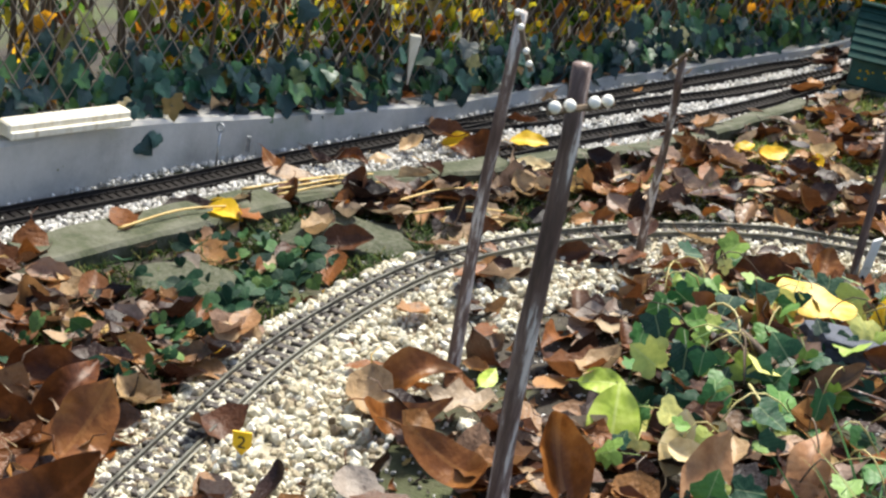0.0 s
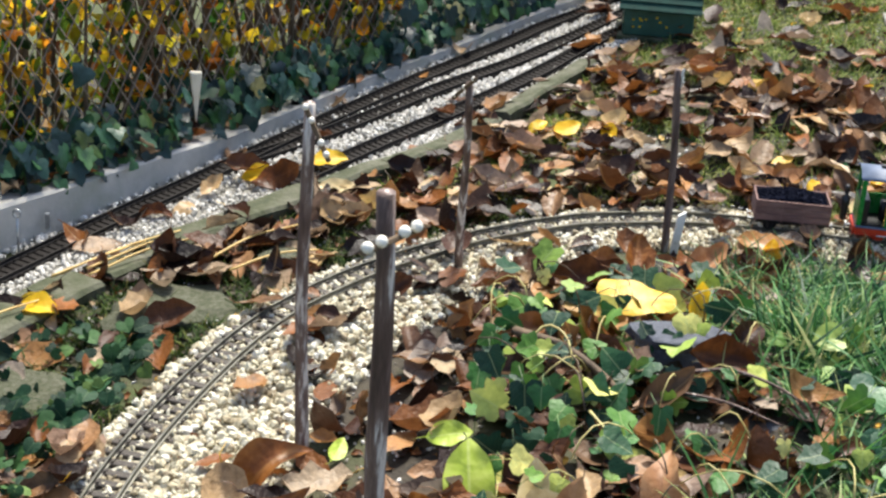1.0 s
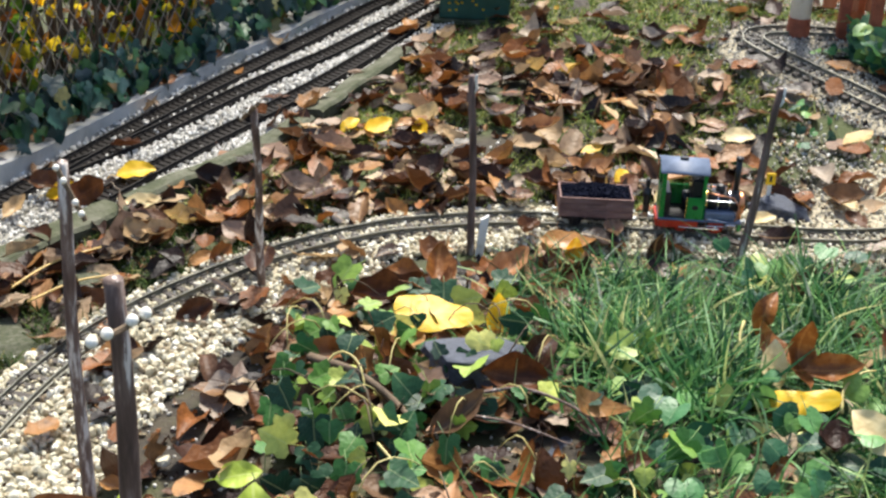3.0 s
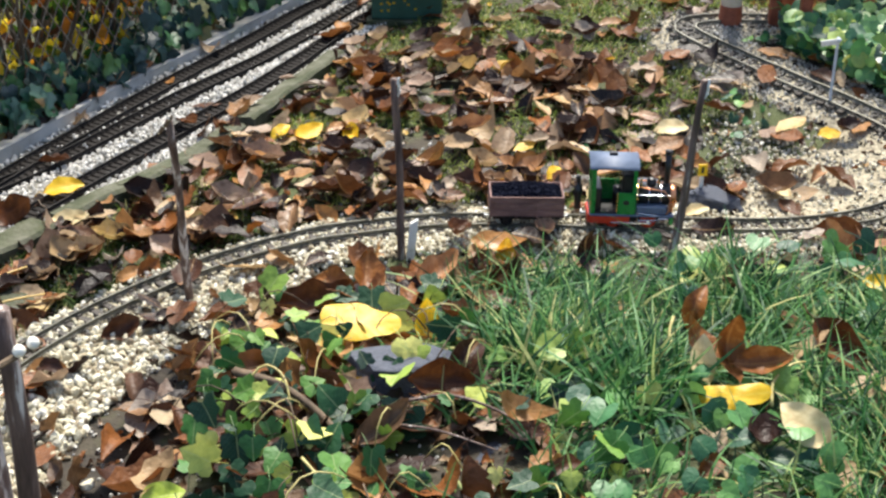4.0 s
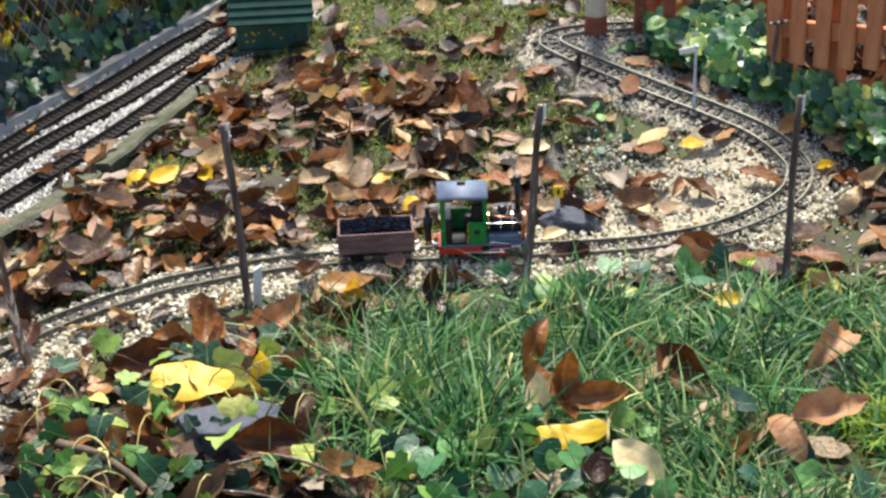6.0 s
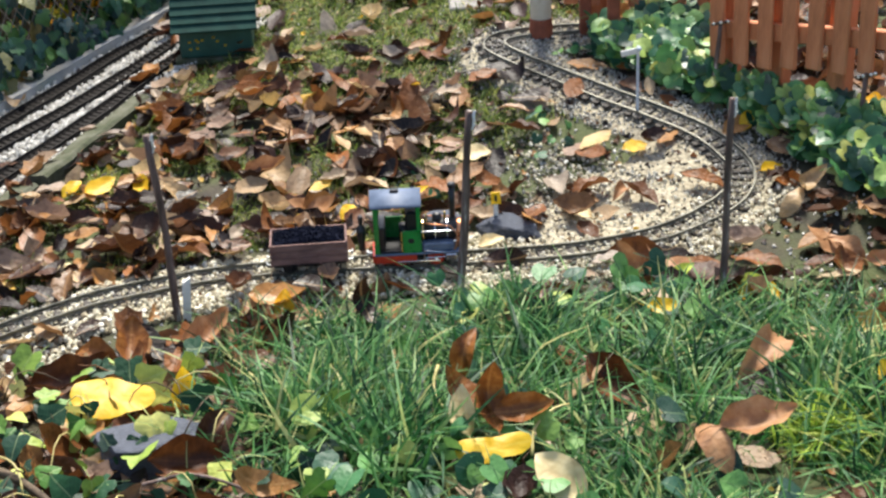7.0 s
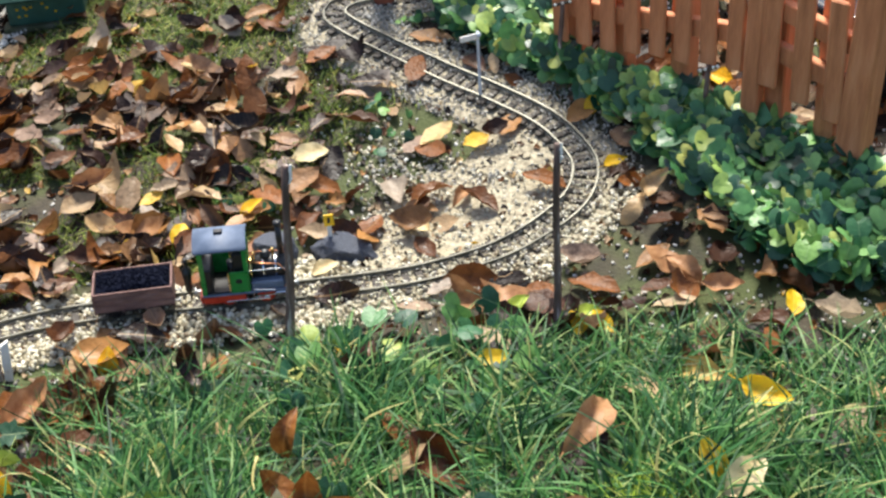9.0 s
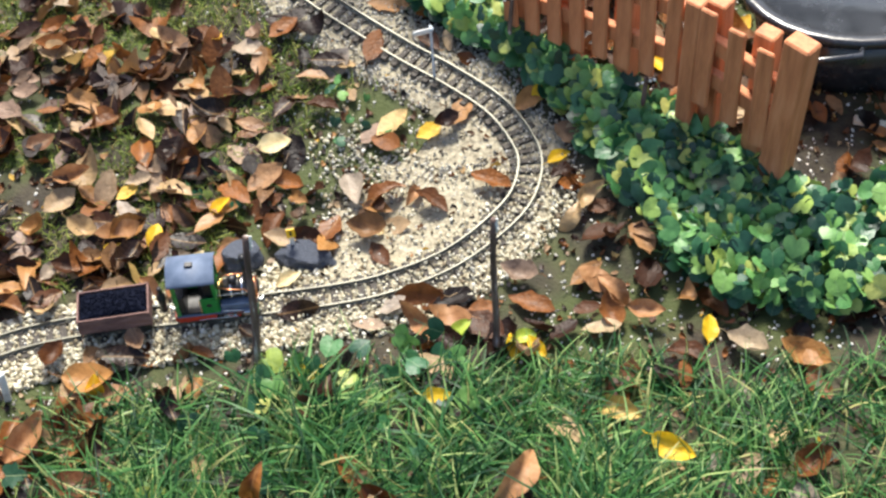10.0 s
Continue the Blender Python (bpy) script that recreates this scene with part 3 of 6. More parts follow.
def gravel_spots():
    rnd = random.Random(3)
    near, far, grey, bend = [], [], [], []
    q, tg = smooth_line(LOOP, 0.004)
    for i in range(26000):
        k = rnd.randrange(len(q))
        p, t = q[k], tg[k]
        side = -1 if rnd.random() < 0.5 else 1
        reach = 0.06 if side < 0 and p[0] < 0.1 and p[1] > 1.6 else 0.10
        if p[0] < -0.25 and p[1] < 2.3 and side > 0:
            reach = 0.21
        if p[0] > 0.38 and p[1] < 2.88 and side < 0:
            reach = 0.44
        if p[0] < -0.45 and side < 0:
            if p[1] > 1.25 and rnd.random() < 0.55:
                continue
            reach = 0.062 if p[1] > 1.25 else 0.072
        o = side * reach * rnd.random() ** (1.5 if reach > 0.4 else 0.9)
        x, y = p[0] + t[1] * o, p[1] - t[0] * o
        onbed = abs(o) < 0.036
        s = rnd.uniform(0.0055, 0.014) * (0.72 if onbed else 1.0) * (0.78 if p[0] > 0.3 else 1.3 if p[1] < 2.1 else 1.0)
        z = bump_height(x, y) + (0.002 if onbed else rnd.uniform(0.001, 0.010))
        if onbed:
            z = rnd.uniform(0.0, 0.0045) if p[0] > 0.45 else rnd.uniform(-0.002, 0.0032) if p[0] > -0.1 else rnd.uniform(-0.005, 0.0) if p[1] < 2.55 else rnd.uniform(-0.001, 0.0035)
        muddy = p[0] > 0.40 and 0.06 < -o
        if muddy and rnd.random() < 0.3 + 0.9 * noise.noise((x * 9, y * 9, 3)):
            continue
        if p[1] > 2.64 or (muddy and rnd.random() < 0.45):
            bend.append((x, y, z, s * 0.72))
            continue
        (near if (p[0] < -0.3 and 1.2 < p[1] < 2.1 and side > 0 and not onbed) else far).append((x, y, z, s))
    sidings = [smooth_line(u, 0.01)[0] for u in (TRACK_A, TRACK_B, TRACK_C)]
    for line, wide, cnt in ((TRACK_A, 0.075, 6800), (TRACK_B, 0.07, 3600), (TRACK_C, 0.085, 4200)):
        q, tg = smooth_line(line, 0.004)
        for i in range(cnt):
            k = rnd.randrange(len(q))
            o = rnd.uniform(-wide, wide)
            x, y = q[k][0] + tg[k][1] * o, q[k][1] - tg[k][0] * o
            if min(near_line(x, y, u) for u in sidings) < 0.035 and rnd.random() < 0.88:
                continue
            s = rnd.uniform(0.005, 0.011)
            grey.append((x, y, -0.004 if abs(o) < 0.031 else rnd.uniform(-0.003, 0.004), s))
    q, tg = smooth_line(KERB, 0.004)
    for i in range(5200):
        k = rnd.randrange(len(q))
        o = -rnd.uniform(0.030, 0.14)
        x, y = q[k][0] + tg[k][1] * o, q[k][1] - tg[k][0] * o
        if min(near_line(x, y, u) for u in sidings) > 0.037:
            grey.append((x, y, rnd.uniform(-0.003, 0.004), rnd.uniform(0.005, 0.011)))
    return near, far, grey, bend


near_g, far_g, grey_g, bend_g = gravel_spots()
random.Random(4).shuffle(near_g)
mass("gravel", chips, [(random.randrange(10), place(x, y, z, s)) for x, y, z, s in far_g + near_g[280:]], M["stone"], "cream limestone gravel along the loop track", "gravel")
mass("gravel", chips, [(random.randrange(10), place(x, y, z, s)) for x, y, z, s in grey_g], M["stone_grey"], "fine grey gravel between the siding tracks", "gravel")

mass("gravel", chips, [(random.randrange(10), place(x, y, z, s)) for x, y, z, s in bend_g], M["stone_bend"], "fine grey-beige gravel round the far bend", "gravel")


# ---- telegraph poles of sticks ----
def build_pole(base, top, r, arm=None, beads=0, label="", seed=0, tape=False, bead=0.0062):
    rnd = random.Random(seed)
    b, t = Vector(base), Vector(top)
    po = thing("telegraph_pole", Matrix.Translation(b), label, "telegraph pole", "stick telegraph poles beside the loop track")
    d = t - b
    pts, rad = [], []
    for k in range(9):
        f = k / 8
        wob = 0.25 * r * math.sin(f * 7 + seed)
        pts.append(d * f - Vector((0, 0, 0.03 * (1 - f))) + Vector((wob, wob * 0.5, 0)))
        rad.append(r * (1.08 - 0.25 * f) * rnd.uniform(0.92, 1.08))
    part("stick", tube(bmesh.new(), pts, rad, 9), M["twig"], po, smooth=True)
    if tape:
        bm = bmesh.new()
        for k in range(4):
            c = d * (0.99 - 0.022 * k) + Vector((r * 0.9, -r * 0.3, 0))
            box(bm, -0.0022, 0.0022, -0.0016, 0.0016, -0.007, 0.005, 0.0006, Matrix.Translation(c) @ pose(0, 0, 0, 14 * k - 20, 10 - 9 * k, 40 * k))
        part("frayed_top", bm, M["white_paint"], po, "peeling white bark at the top")
    if beads:
        p, q = Vector(arm[0]) - b, Vector(arm[1]) - b
        over = (q - p) * 0.12
        bar = part("crossarm", tube(bmesh.new(), [p - over, (p + q) / 2, q + over], 0.0030, 6), M["bark"], po, "thin dark crossarm")
        for f in ((0.0, 0.28, 0.75, 1.0) if beads == 4 else (0.0, 0.5, 1.0)):
            bd = ball(bmesh.new(), p.lerp(q, f) + Vector((0, -0.003, bead * 0.7)), bead)
            part("insulator", bd, M["bead"], bar, "white glazed bead", smooth=True)
    return po


build_pole((-0.658, 1.511, 0), (-0.650, 1.459, 0.494), 0.0082, ((-0.648, 1.440, 0.494), (-0.623, 1.440, 0.441)), 4, "grey-brown stick telegraph pole with a steeply tilted crossarm", 1, bead=0.0040)
build_pole((-0.491, 1.142, 0), (-0.498, 1.098, 0.524), 0.0108, ((-0.499, 1.034, 0.495), (-0.465, 1.083, 0.499)), 4, "thick dark stick telegraph pole with white bead insulators", 2, bead=0.0058)
build_pole((-0.542, 2.134, 0), (-0.532, 2.007, 0.349), 0.0068, ((-0.558, 2.053, 0.312), (-0.522, 1.965, 0.368)), 3, "thin brown stick telegraph pole with a dark slanting crossarm", 3, bead=0.0036)
build_pole((-0.209, 2.266, 0), (-0.226, 2.29, 0.298), 0.0068, label="leaning brown stick pole with a peeling white tip", seed=4, tape=True)
build_pole((0.238, 2.285, 0), (0.268, 2.292, 0.308), 0.0068, label="slanting brown stick pole with a peeling white tip", seed=5, tape=True)
build_pole((0.657, 2.251, 0), (0.664, 2.262, 0.318), 0.0062, label="slim straight brown stick pole with a peeling white tip", seed=6, tape=True)
build_pole((0.985, 2.672, 0), (0.993, 2.68, 0.174), 0.0058, ((0.976, 2.670, 0.171), (1.008, 2.675, 0.173)), 4, "grey stick telegraph pole standing in the ivy", 7, bead=0.0032)
build_pole((0.764, 2.915, 0), (0.774, 2.905, 0.166), 0.0050, ((0.760, 2.900, 0.164), (0.788, 2.904, 0.166)), 3, "grey stick telegraph pole beside the picket fence", 8, bead=0.003)


# ---- little signs and signal ----
def build_signal():
    s = thing("signal", pose(0.614, 2.885, -0.014), "small galvanised signal with a slanting arm beside the track", "model signal")
    bm = bmesh.new()
    box(bm, -0.0026, 0.0026, -0.0024, 0.0024, 0, 0.154, 0.0008)
    part("post", bm, M["signal_grey"], s)
    bm = bmesh.new()
    box(bm, -0.036, 0.0, -0.0015, 0.0015, -0.006, 0.006, 0.0008, pose(0.002, -0.005, 0.147, 0, -10, 0))
    part("arm", bm, M["white_paint"], s, "white signal arm with a dark end")
    bm = bmesh.new()
    ball(bm, (0.001, -0.005, 0.149), 0.005, 8, 6)
    part("pivot", bm, M["signal_grey"], s)


def build_tag(x, y, turn, text, h, label):
    s = thing("track_sign", pose(x, y, -0.012, 0, 0, turn), label, "sign", "small yellow track signs")
    bm = bmesh.new()
    box(bm, -0.0038, 0.0038, -0.001, 0.001, 0, h, 0.0004)
    part("stake", bm, M["white_paint"], s, "flat white stake")
    bm = bmesh.new()
    w = 0.0115
    pr = [(-w, 0.012), (w * 0.9, 0.013), (w, -0.004), (0.002, -0.017), (-w * 0.8, -0.006)] if text else [(-0.008, 0.011), (0.008, 0.011), (0.009, -0.011), (-0.008, -0.011)]
    a = [bm.verts.new((px, -0.0012, h + 0.006 + pz)) for px, pz in pr]
    c = [bm.verts.new((px, -0.0034, h + 0.006 + pz)) for px, pz in pr]
    n = len(pr)
    bm.faces.new(c)
    bm.faces.new(a[::-1])
    for k in range(n):
        bm.faces.new((a[k], a[(k + 1) % n], c[(k + 1) % n], c[k]))
    bmesh.ops.recalc_face_normals(bm, faces=bm.faces)
    plate = part("plate", bm, M["sign_yellow"], s, "yellow plate")
    if text:
        cu = bpy.data.curves.new("figure", "FONT")
        cu.body, cu.size, cu.extrude, cu.align_x, cu.align_y = text, 0.021, 0.0002, "CENTER", "CENTER"
        tmp = bpy.data.objects.new("figure", cu)
        me = bpy.data.meshes.new_from_object(tmp)
        bpy.data.objects.remove(tmp)
        me.materials.append(M["black_paint"])
        f = new("figure", me)
        f.parent = plate
        f.matrix_basis = pose(0, -0.0040, h + 0.005, 90, 0, 0)
    else:
        bm = bmesh.new()
        box(bm, -0.0022, 0.0022, -0.0042, -0.0036, h + 0.001, h + 0.012)
        part("mark", bm, M["black_paint"], plate)
    return s


build_signal()
build_tag(0.314, 2.516, 5, "", 0.066, "small yellow sign with a dark mark on a white stake")
build_tag(-0.798, 1.197, 15, "2", 0.030, "yellow track sign with a black figure 2 on a white stake")


def build_white_post():
    s = thing("marker_post", pose(-0.198, 2.262, -0.02, 0, 5, 10), "short weathered white marker post at the pole's foot", "post")
    bm = bmesh.new()
    box(bm, -0.0065, 0.0065, -0.004, 0.004, 0, 0.085, 0.001)
    for v in bm.verts:
        if v.co.z > 0.08 and v.co.x < 0:
            v.co.z -= 0.008
    part("post", bm, M["white_paint"], s)


build_white_post()


# ---- locomotive and wagon ----
def wheel(bm, x, y, r, w):
    q = bmesh.ops.create_cone(bm, cap_ends=True, segments=20, radius1=r, radius2=r, depth=w)
    bmesh.ops.transform(bm, matrix=pose(x, y, r, 90, 0, 0), verts=q["verts"])
    s = 1 if y > 0 else -1
    q = bmesh.ops.create_cone(bm, cap_ends=True, segments=20, radius1=r + 0.0018, radius2=r + 0.0018, depth=0.0014)
    bmesh.ops.transform(bm, matrix=pose(x, y - s * w / 2, r, 90, 0, 0), verts=q["verts"])
    return bm


def arch(bm, x0, x1, half, z_edge, rise, thick, n=14):
    """A curved roof sheet with thickness."""
    rows = []
    for k in range(n + 1):
        y = -half + 2 * half * k / n
        z = z_edge + rise * (1 - (y / half) ** 2)
        rows.append([bm.verts.new((x, y, z + dz)) for x, dz in ((x0, 0), (x1, 0), (x1, thick), (x0, thick))])
    for a, b in zip(rows, rows[1:]):
        for k in range(4):
            bm.faces.new((a[k], a[(k + 1) % 4], b[(k + 1) % 4], b[k]))
    bm.faces.new(rows[0])
    bm.faces.new(rows[-1][::-1])
    bmesh.ops.recalc_face_normals(bm, faces=bm.faces)
    return bm


def build_loco(m):
    lo = thing("locomotive", m, "small green model steam locomotive with blue-black roof and red frame", "model locomotive")
    B = lambda *a, **k: box(bmesh.new(), *a, **k)
    part("frame", B(-0.066, 0.066, -0.021, 0.021, 0.010, 0.022, 0.001), M["black_paint"], lo)
    part("rear_skirt", B(-0.070, -0.002, -0.031, 0.031, 0.008, 0.022, 0.0012), M["red_paint"], lo, "orange-red skirt under the cab")
    part("footplate", B(-0.071, 0.072, -0.032, 0.032, 0.022, 0.0255, 0.0008), M["roof_sky_tone"], lo)
    part("buffer_beam", B(0.066, 0.072, -0.030, 0.030, 0.008, 0.022, 0.001), M["green_paint"], lo, "green front beam")
    part("buffer_beam", B(-0.075, -0.070, -0.028, 0.028, 0.008, 0.022, 0.001), M["red_paint"], lo)
    for x in (-0.030, 0.030):
        for s in (-1, 1):
            w = part("wheel", wheel(bmesh.new(), x, s * 0.0235, 0.0125, 0.004), M["red_paint"], lo, "spoked red wheel")
            bm = bmesh.new()
            q = bmesh.ops.create_cone(bm, cap_ends=True, segments=14, radius1=0.004, radius2=0.003, depth=0.004)
            bmesh.ops.transform(bm, matrix=pose(x, s * 0.0275, 0.0125, 90, 0, 0), verts=q["verts"])
            part("crank", bm, M["bright_steel"], w)
    for s in (-1, 1):
        bm = bmesh.new()
        box(bm, -0.034, 0.036, s * 0.0305 - 0.001, s * 0.0305 + 0.001, 0.0085, 0.0115, 0.0004)
        part("coupling_rod", bm, M["bright_steel"], lo, "bright steel rod")
        bm = bmesh.new()
        box(bm, 0.046, 0.064, s * 0.027 - 0.006, s * 0.027 + 0.006, 0.010, 0.021, 0.0015)
        part("cylinder", bm, M["bright_steel"], lo, "bright steel cylinder block")
        part("piston_rod", rod(bmesh.new(), (0.012, s * 0.031, 0.0155), (0.047, s * 0.029, 0.0155), 0.0011), M["bright_steel"], lo)
        bm = bmesh.new()
        rod(bm, (0.010, s * 0.031, 0.012), (0.012, s * 0.031, 0.030), 0.001)
        rod(bm, (0.012, s * 0.031, 0.029), (0.050, s * 0.031, 0.024), 0.0009)
        part("valve_gear", bm, M["bright_steel"], lo)
    # cab: floor, half-height side sheets with a doorway, posts, roof
    cab = part("cab", B(-0.068, 0.004, -0.029, 0.029, 0.0255, 0.029, 0.0005), M["black_paint"], lo)
    for s in (-1, 1):
        bm = bmesh.new()
        box(bm, -0.024, 0.004, s * 0.0300 - 0.001, s * 0.0300 + 0.001, 0.026, 0.066, 0.0005)
        sh = part("side_sheet", bm, M["green_paint"], cab, "bright green side sheet")
        bm = bmesh.new()
        q = bmesh.ops.create_cone(bm, cap_ends=True, segments=16, radius1=0.0055, radius2=0.0055, depth=0.0010)
        bmesh.ops.transform(bm, matrix=pose(-0.010, s * 0.0314, 0.048, 90, 0, 0) @ Matrix.Diagonal((1, 0.8, 1, 1)), verts=q["verts"])
        part("oval_plate", bm, M["black_paint"], sh, "dark oval plate with a brass rim")
        bm = bmesh.new()
        box(bm, -0.0685, -0.0625, s * 0.0300 - 0.001, s * 0.0300 + 0.001, 0.026, 0.110, 0.0005)
        part("corner_post", bm, M["green_paint"], cab)
        bm = bmesh.new()
        box(bm, 0.000, 0.0045, s * 0.0300 - 0.001, s * 0.0300 + 0.001, 0.066, 0.110, 0.0005)
        part("corner_post", bm, M["green_paint"], cab)
        part("grab_rail", rod(bmesh.new(), (-0.0255, s * 0.0325, 0.030), (-0.0255, s * 0.0325, 0.066), 0.0008), M["brass"], cab, "brass grab rail")
    bm = bmesh.new()
    box(bm, -0.0705, -0.0685, -0.031, 0.031, 0.026, 0.070, 0.0006)
    for y0, y1 in ((-0.031, -0.024), (0.024, 0.031)):
        box(bm, -0.0705, -0.0685, y0, y1, 0.070, 0.112, 0.0004)
    box(bm, -0.0705, -0.0685, -0.024, 0.024, 0.106, 0.116, 0.0004)
    part("back_sheet", bm, M["green_paint"], cab, "green back sheet with a wide opening")
    bm = bmesh.new()
    box(bm, 0.0045, 0.0065, -0.031, 0.031, 0.026, 0.068, 0.0005)
    box(bm, 0.0045, 0.0065, -0.031, -0.025, 0.068, 0.112, 0.0004)
    box(bm, 0.0045, 0.0065, 0.025, 0.031, 0.068, 0.112, 0.0004)
    box(bm, 0.0045, 0.0065, -0.004, 0.004, 0.068, 0.118, 0.0004)
    box(bm, 0.0045, 0.0065, -0.025, 0.025, 0.104, 0.116, 0.0004)
    part("front_sheet", bm, M["green_paint"], cab, "green front sheet with two windows")
    roof = part("roof", arch(bmesh.new(), -0.075, 0.009, 0.037, 0.110, 0.013, 0.0016), M["roof_sky_tone"], lo, "blue-black arched cab roof", True)
    part("roof_vent", box(bmesh.new(), -0.041, -0.027, -0.0055, 0.0055, 0.1235, 0.1285, 0.0012), M["black_paint"], roof)
    # boiler
    bm = bmesh.new()
    q = bmesh.ops.create_cone(bm, cap_ends=True, segments=28, radius1=0.0185, radius2=0.0185, depth=0.060)
    bmesh.ops.transform(bm, matrix=pose(0.0365, 0, 0.052, 0, 90, 0), verts=q["verts"])
    boiler = part("boiler", bm, M["black_paint"], lo, "glossy black boiler", True)
    for x in (0.010, 0.030, 0.050):
        bm = bmesh.new()
        q = bmesh.ops.create_cone(bm, cap_ends=False, segments=28, radius1=0.0189, radius2=0.0189, depth=0.0022)
        bmesh.ops.transform(bm, matrix=pose(x, 0, 0.052, 0, 90, 0), verts=q["verts"])
        part("boiler_band", bm, M["brass"] if x < 0.02 else M["bright_steel"], boiler, "bright boiler band", True)
    bm = bmesh.new()
    box(bm, 0.008, 0.060, -0.028, 0.028, 0.0255, 0.040, 0.002)
    part("side_tank", bm, M["roof_sky_tone"], lo, "dark blue-black low side tank")
    bm = bmesh.new()
    q = bmesh.ops.create_cone(bm, cap_ends=True, segments=28, radius1=0.0195, radius2=0.0195, depth=0.010)
    bmesh.ops.transform(bm, matrix=pose(0.0705, 0, 0.050, 0, 90, 0), verts=q["verts"])
    box(bm, 0.066, 0.072, -0.018, 0.018, 0.026, 0.045, 0.001)
    sb = part("smokebox", bm, M["copper"], lo, "copper-coloured smokebox front", True)
    bm = bmesh.new()
    q = bmesh.ops.create_cone(bm, cap_ends=True, segments=22, radius1=0.014, radius2=0.010, depth=0.004)
    bmesh.ops.transform(bm, matrix=pose(0.077, 0, 0.051, 0, 90, 0), verts=q["verts"])
    part("smokebox_door", bm, M["black_paint"], sb)
    bm = bmesh.new()
    rod(bm, (0.060, 0, 0.066), (0.060, 0, 0.074), 0.0075, 0.0055, 16)
    rod(bm, (0.060, 0, 0.074), (0.060, 0, 0.128), 0.0050, 0.0054, 16)
    rod(bm, (0.060, 0, 0.128), (0.060, 0, 0.134), 0.0066, 0.0066, 16)
    part("chimney", bm, M["black_paint"], lo, "tall black stovepipe chimney", True)
    bm = bmesh.new()
    rod(bm, (0.034, 0, 0.068), (0.034, 0, 0.078), 0.0085, 0.0080, 16)
    ball(bm, (0.034, 0, 0.078), 0.008, 14, 8, 0.6)
    part("dome", bm, M["black_paint"], lo, smooth=True)
    part("safety_valve", rod(bmesh.new(), (0.047, 0, 0.069), (0.047, 0, 0.084), 0.0026, 0.0018, 10), M["brass"], lo, "brass safety valve")
    for s in (-1, 1):
        bm = bmesh.new()
        tube(bm, [(0.006, s * 0.012, 0.071), (0.03, s * 0.018, 0.069), (0.055, s * 0.019, 0.066), (0.066, s * 0.021, 0.052), (0.064, s * 0.024, 0.030), (0.058, s * 0.027, 0.022)], 0.0013, 6)
        part("steam_pipe", bm, M["copper"], lo, "bent copper pipe", True)
    part("handrail", rod(bmesh.new(), (0.006, -0.0195, 0.058), (0.064, -0.0195, 0.058), 0.0009), M["bright_steel"], lo)
    part("whistle", rod(bmesh.new(), (0.016, -0.006, 0.069), (0.016, -0.006, 0.084), 0.0017, 0.0013, 8), M["brass"], lo)
    bm = bmesh.new()
    rod(bm, (-0.022, 0.012, 0.029), (-0.022, 0.012, 0.060), 0.008, 0.008, 14)
    part("gas_tank", bm, M["black_paint"], lo, "dark boiler fittings inside the cab", True)
    # Added panel: keeps the bright ground beyond from showing through the cab.
    part("door", box(bmesh.new(), -0.0622, -0.0245, 0.0292, 0.0308, 0.026, 0.066, 0.0005), M["green_paint"], cab, "green panel added to close off the cab's far side")
    part("firebox", box(bmesh.new(), -0.018, 0.0044, -0.024, 0.024, 0.0295, 0.096, 0.003), M["black_paint"], lo, "black firebox backhead")
    # Added dark block, in place of the shade inside the cab.
    part("bunker", box(bmesh.new(), -0.068, -0.052, -0.0285, 0.0285, 0.0295, 0.072, 0.002), M["black_paint"], lo, "dark block added in place of the shade inside the cab")
    bm = bmesh.new()
    for y, z in ((-0.010, 0.086), (0.010, 0.090), (0.0, 0.078)):
        q = bmesh.ops.create_cone(bm, cap_ends=True, segments=12, radius1=0.005, radius2=0.005, depth=0.003)
        bmesh.ops.transform(bm, matrix=pose(-0.0195, y, z, 0, 90, 0), verts=q["verts"])
    part("gauge", bm, M["brass"], lo, "brass pressure gauges")
    for x0, x1 in ((-0.083, -0.075), (0.072, 0.080)):
        bm = bmesh.new()
        box(bm, x0, x1, -0.003, 0.003, 0.011, 0.016, 0.001)
        rod(bm, ((x0 if x0 < 0 else x1), 0, 0.0135), ((x0 - 0.002 if x0 < 0 else x1 + 0.002), 0, 0.0135), 0.007, 0.007, 12)
        part("coupling", bm, M["steel"], lo, "buffer coupling")
    return lo


def build_driver(m):
    bm = bmesh.new()
    prof = [(0.0075, 0.0), (0.0075, 0.02), (0.0095, 0.028), (0.0098, 0.040), (0.0035, 0.044), (0.0052, 0.050), (0.0052, 0.055), (0.006, 0.0565), (0.004, 0.061)]
    n = 12
    rings = [[bm.verts.new((r * math.cos(k * math.tau / n) * 0.8, r * math.sin(k * math.tau / n), z)) for k in range(n)] for r, z in prof]
    for a, b in zip(rings, rings[1:]):
        for k in range(n):
            bm.faces.new((a[k], a[(k + 1) % n], b[(k + 1) % n], b[k]))
    bm.faces.new(rings[-1])
    bm.faces.new(rings[0][::-1])
    ob = new("toy_figure", mesh_of("toy_figure", bm, M["black_paint"], True))
    ob.matrix_basis = m
    return tagged(ob, "dark painted toy driver standing in the locomotive cab", "toy figure")


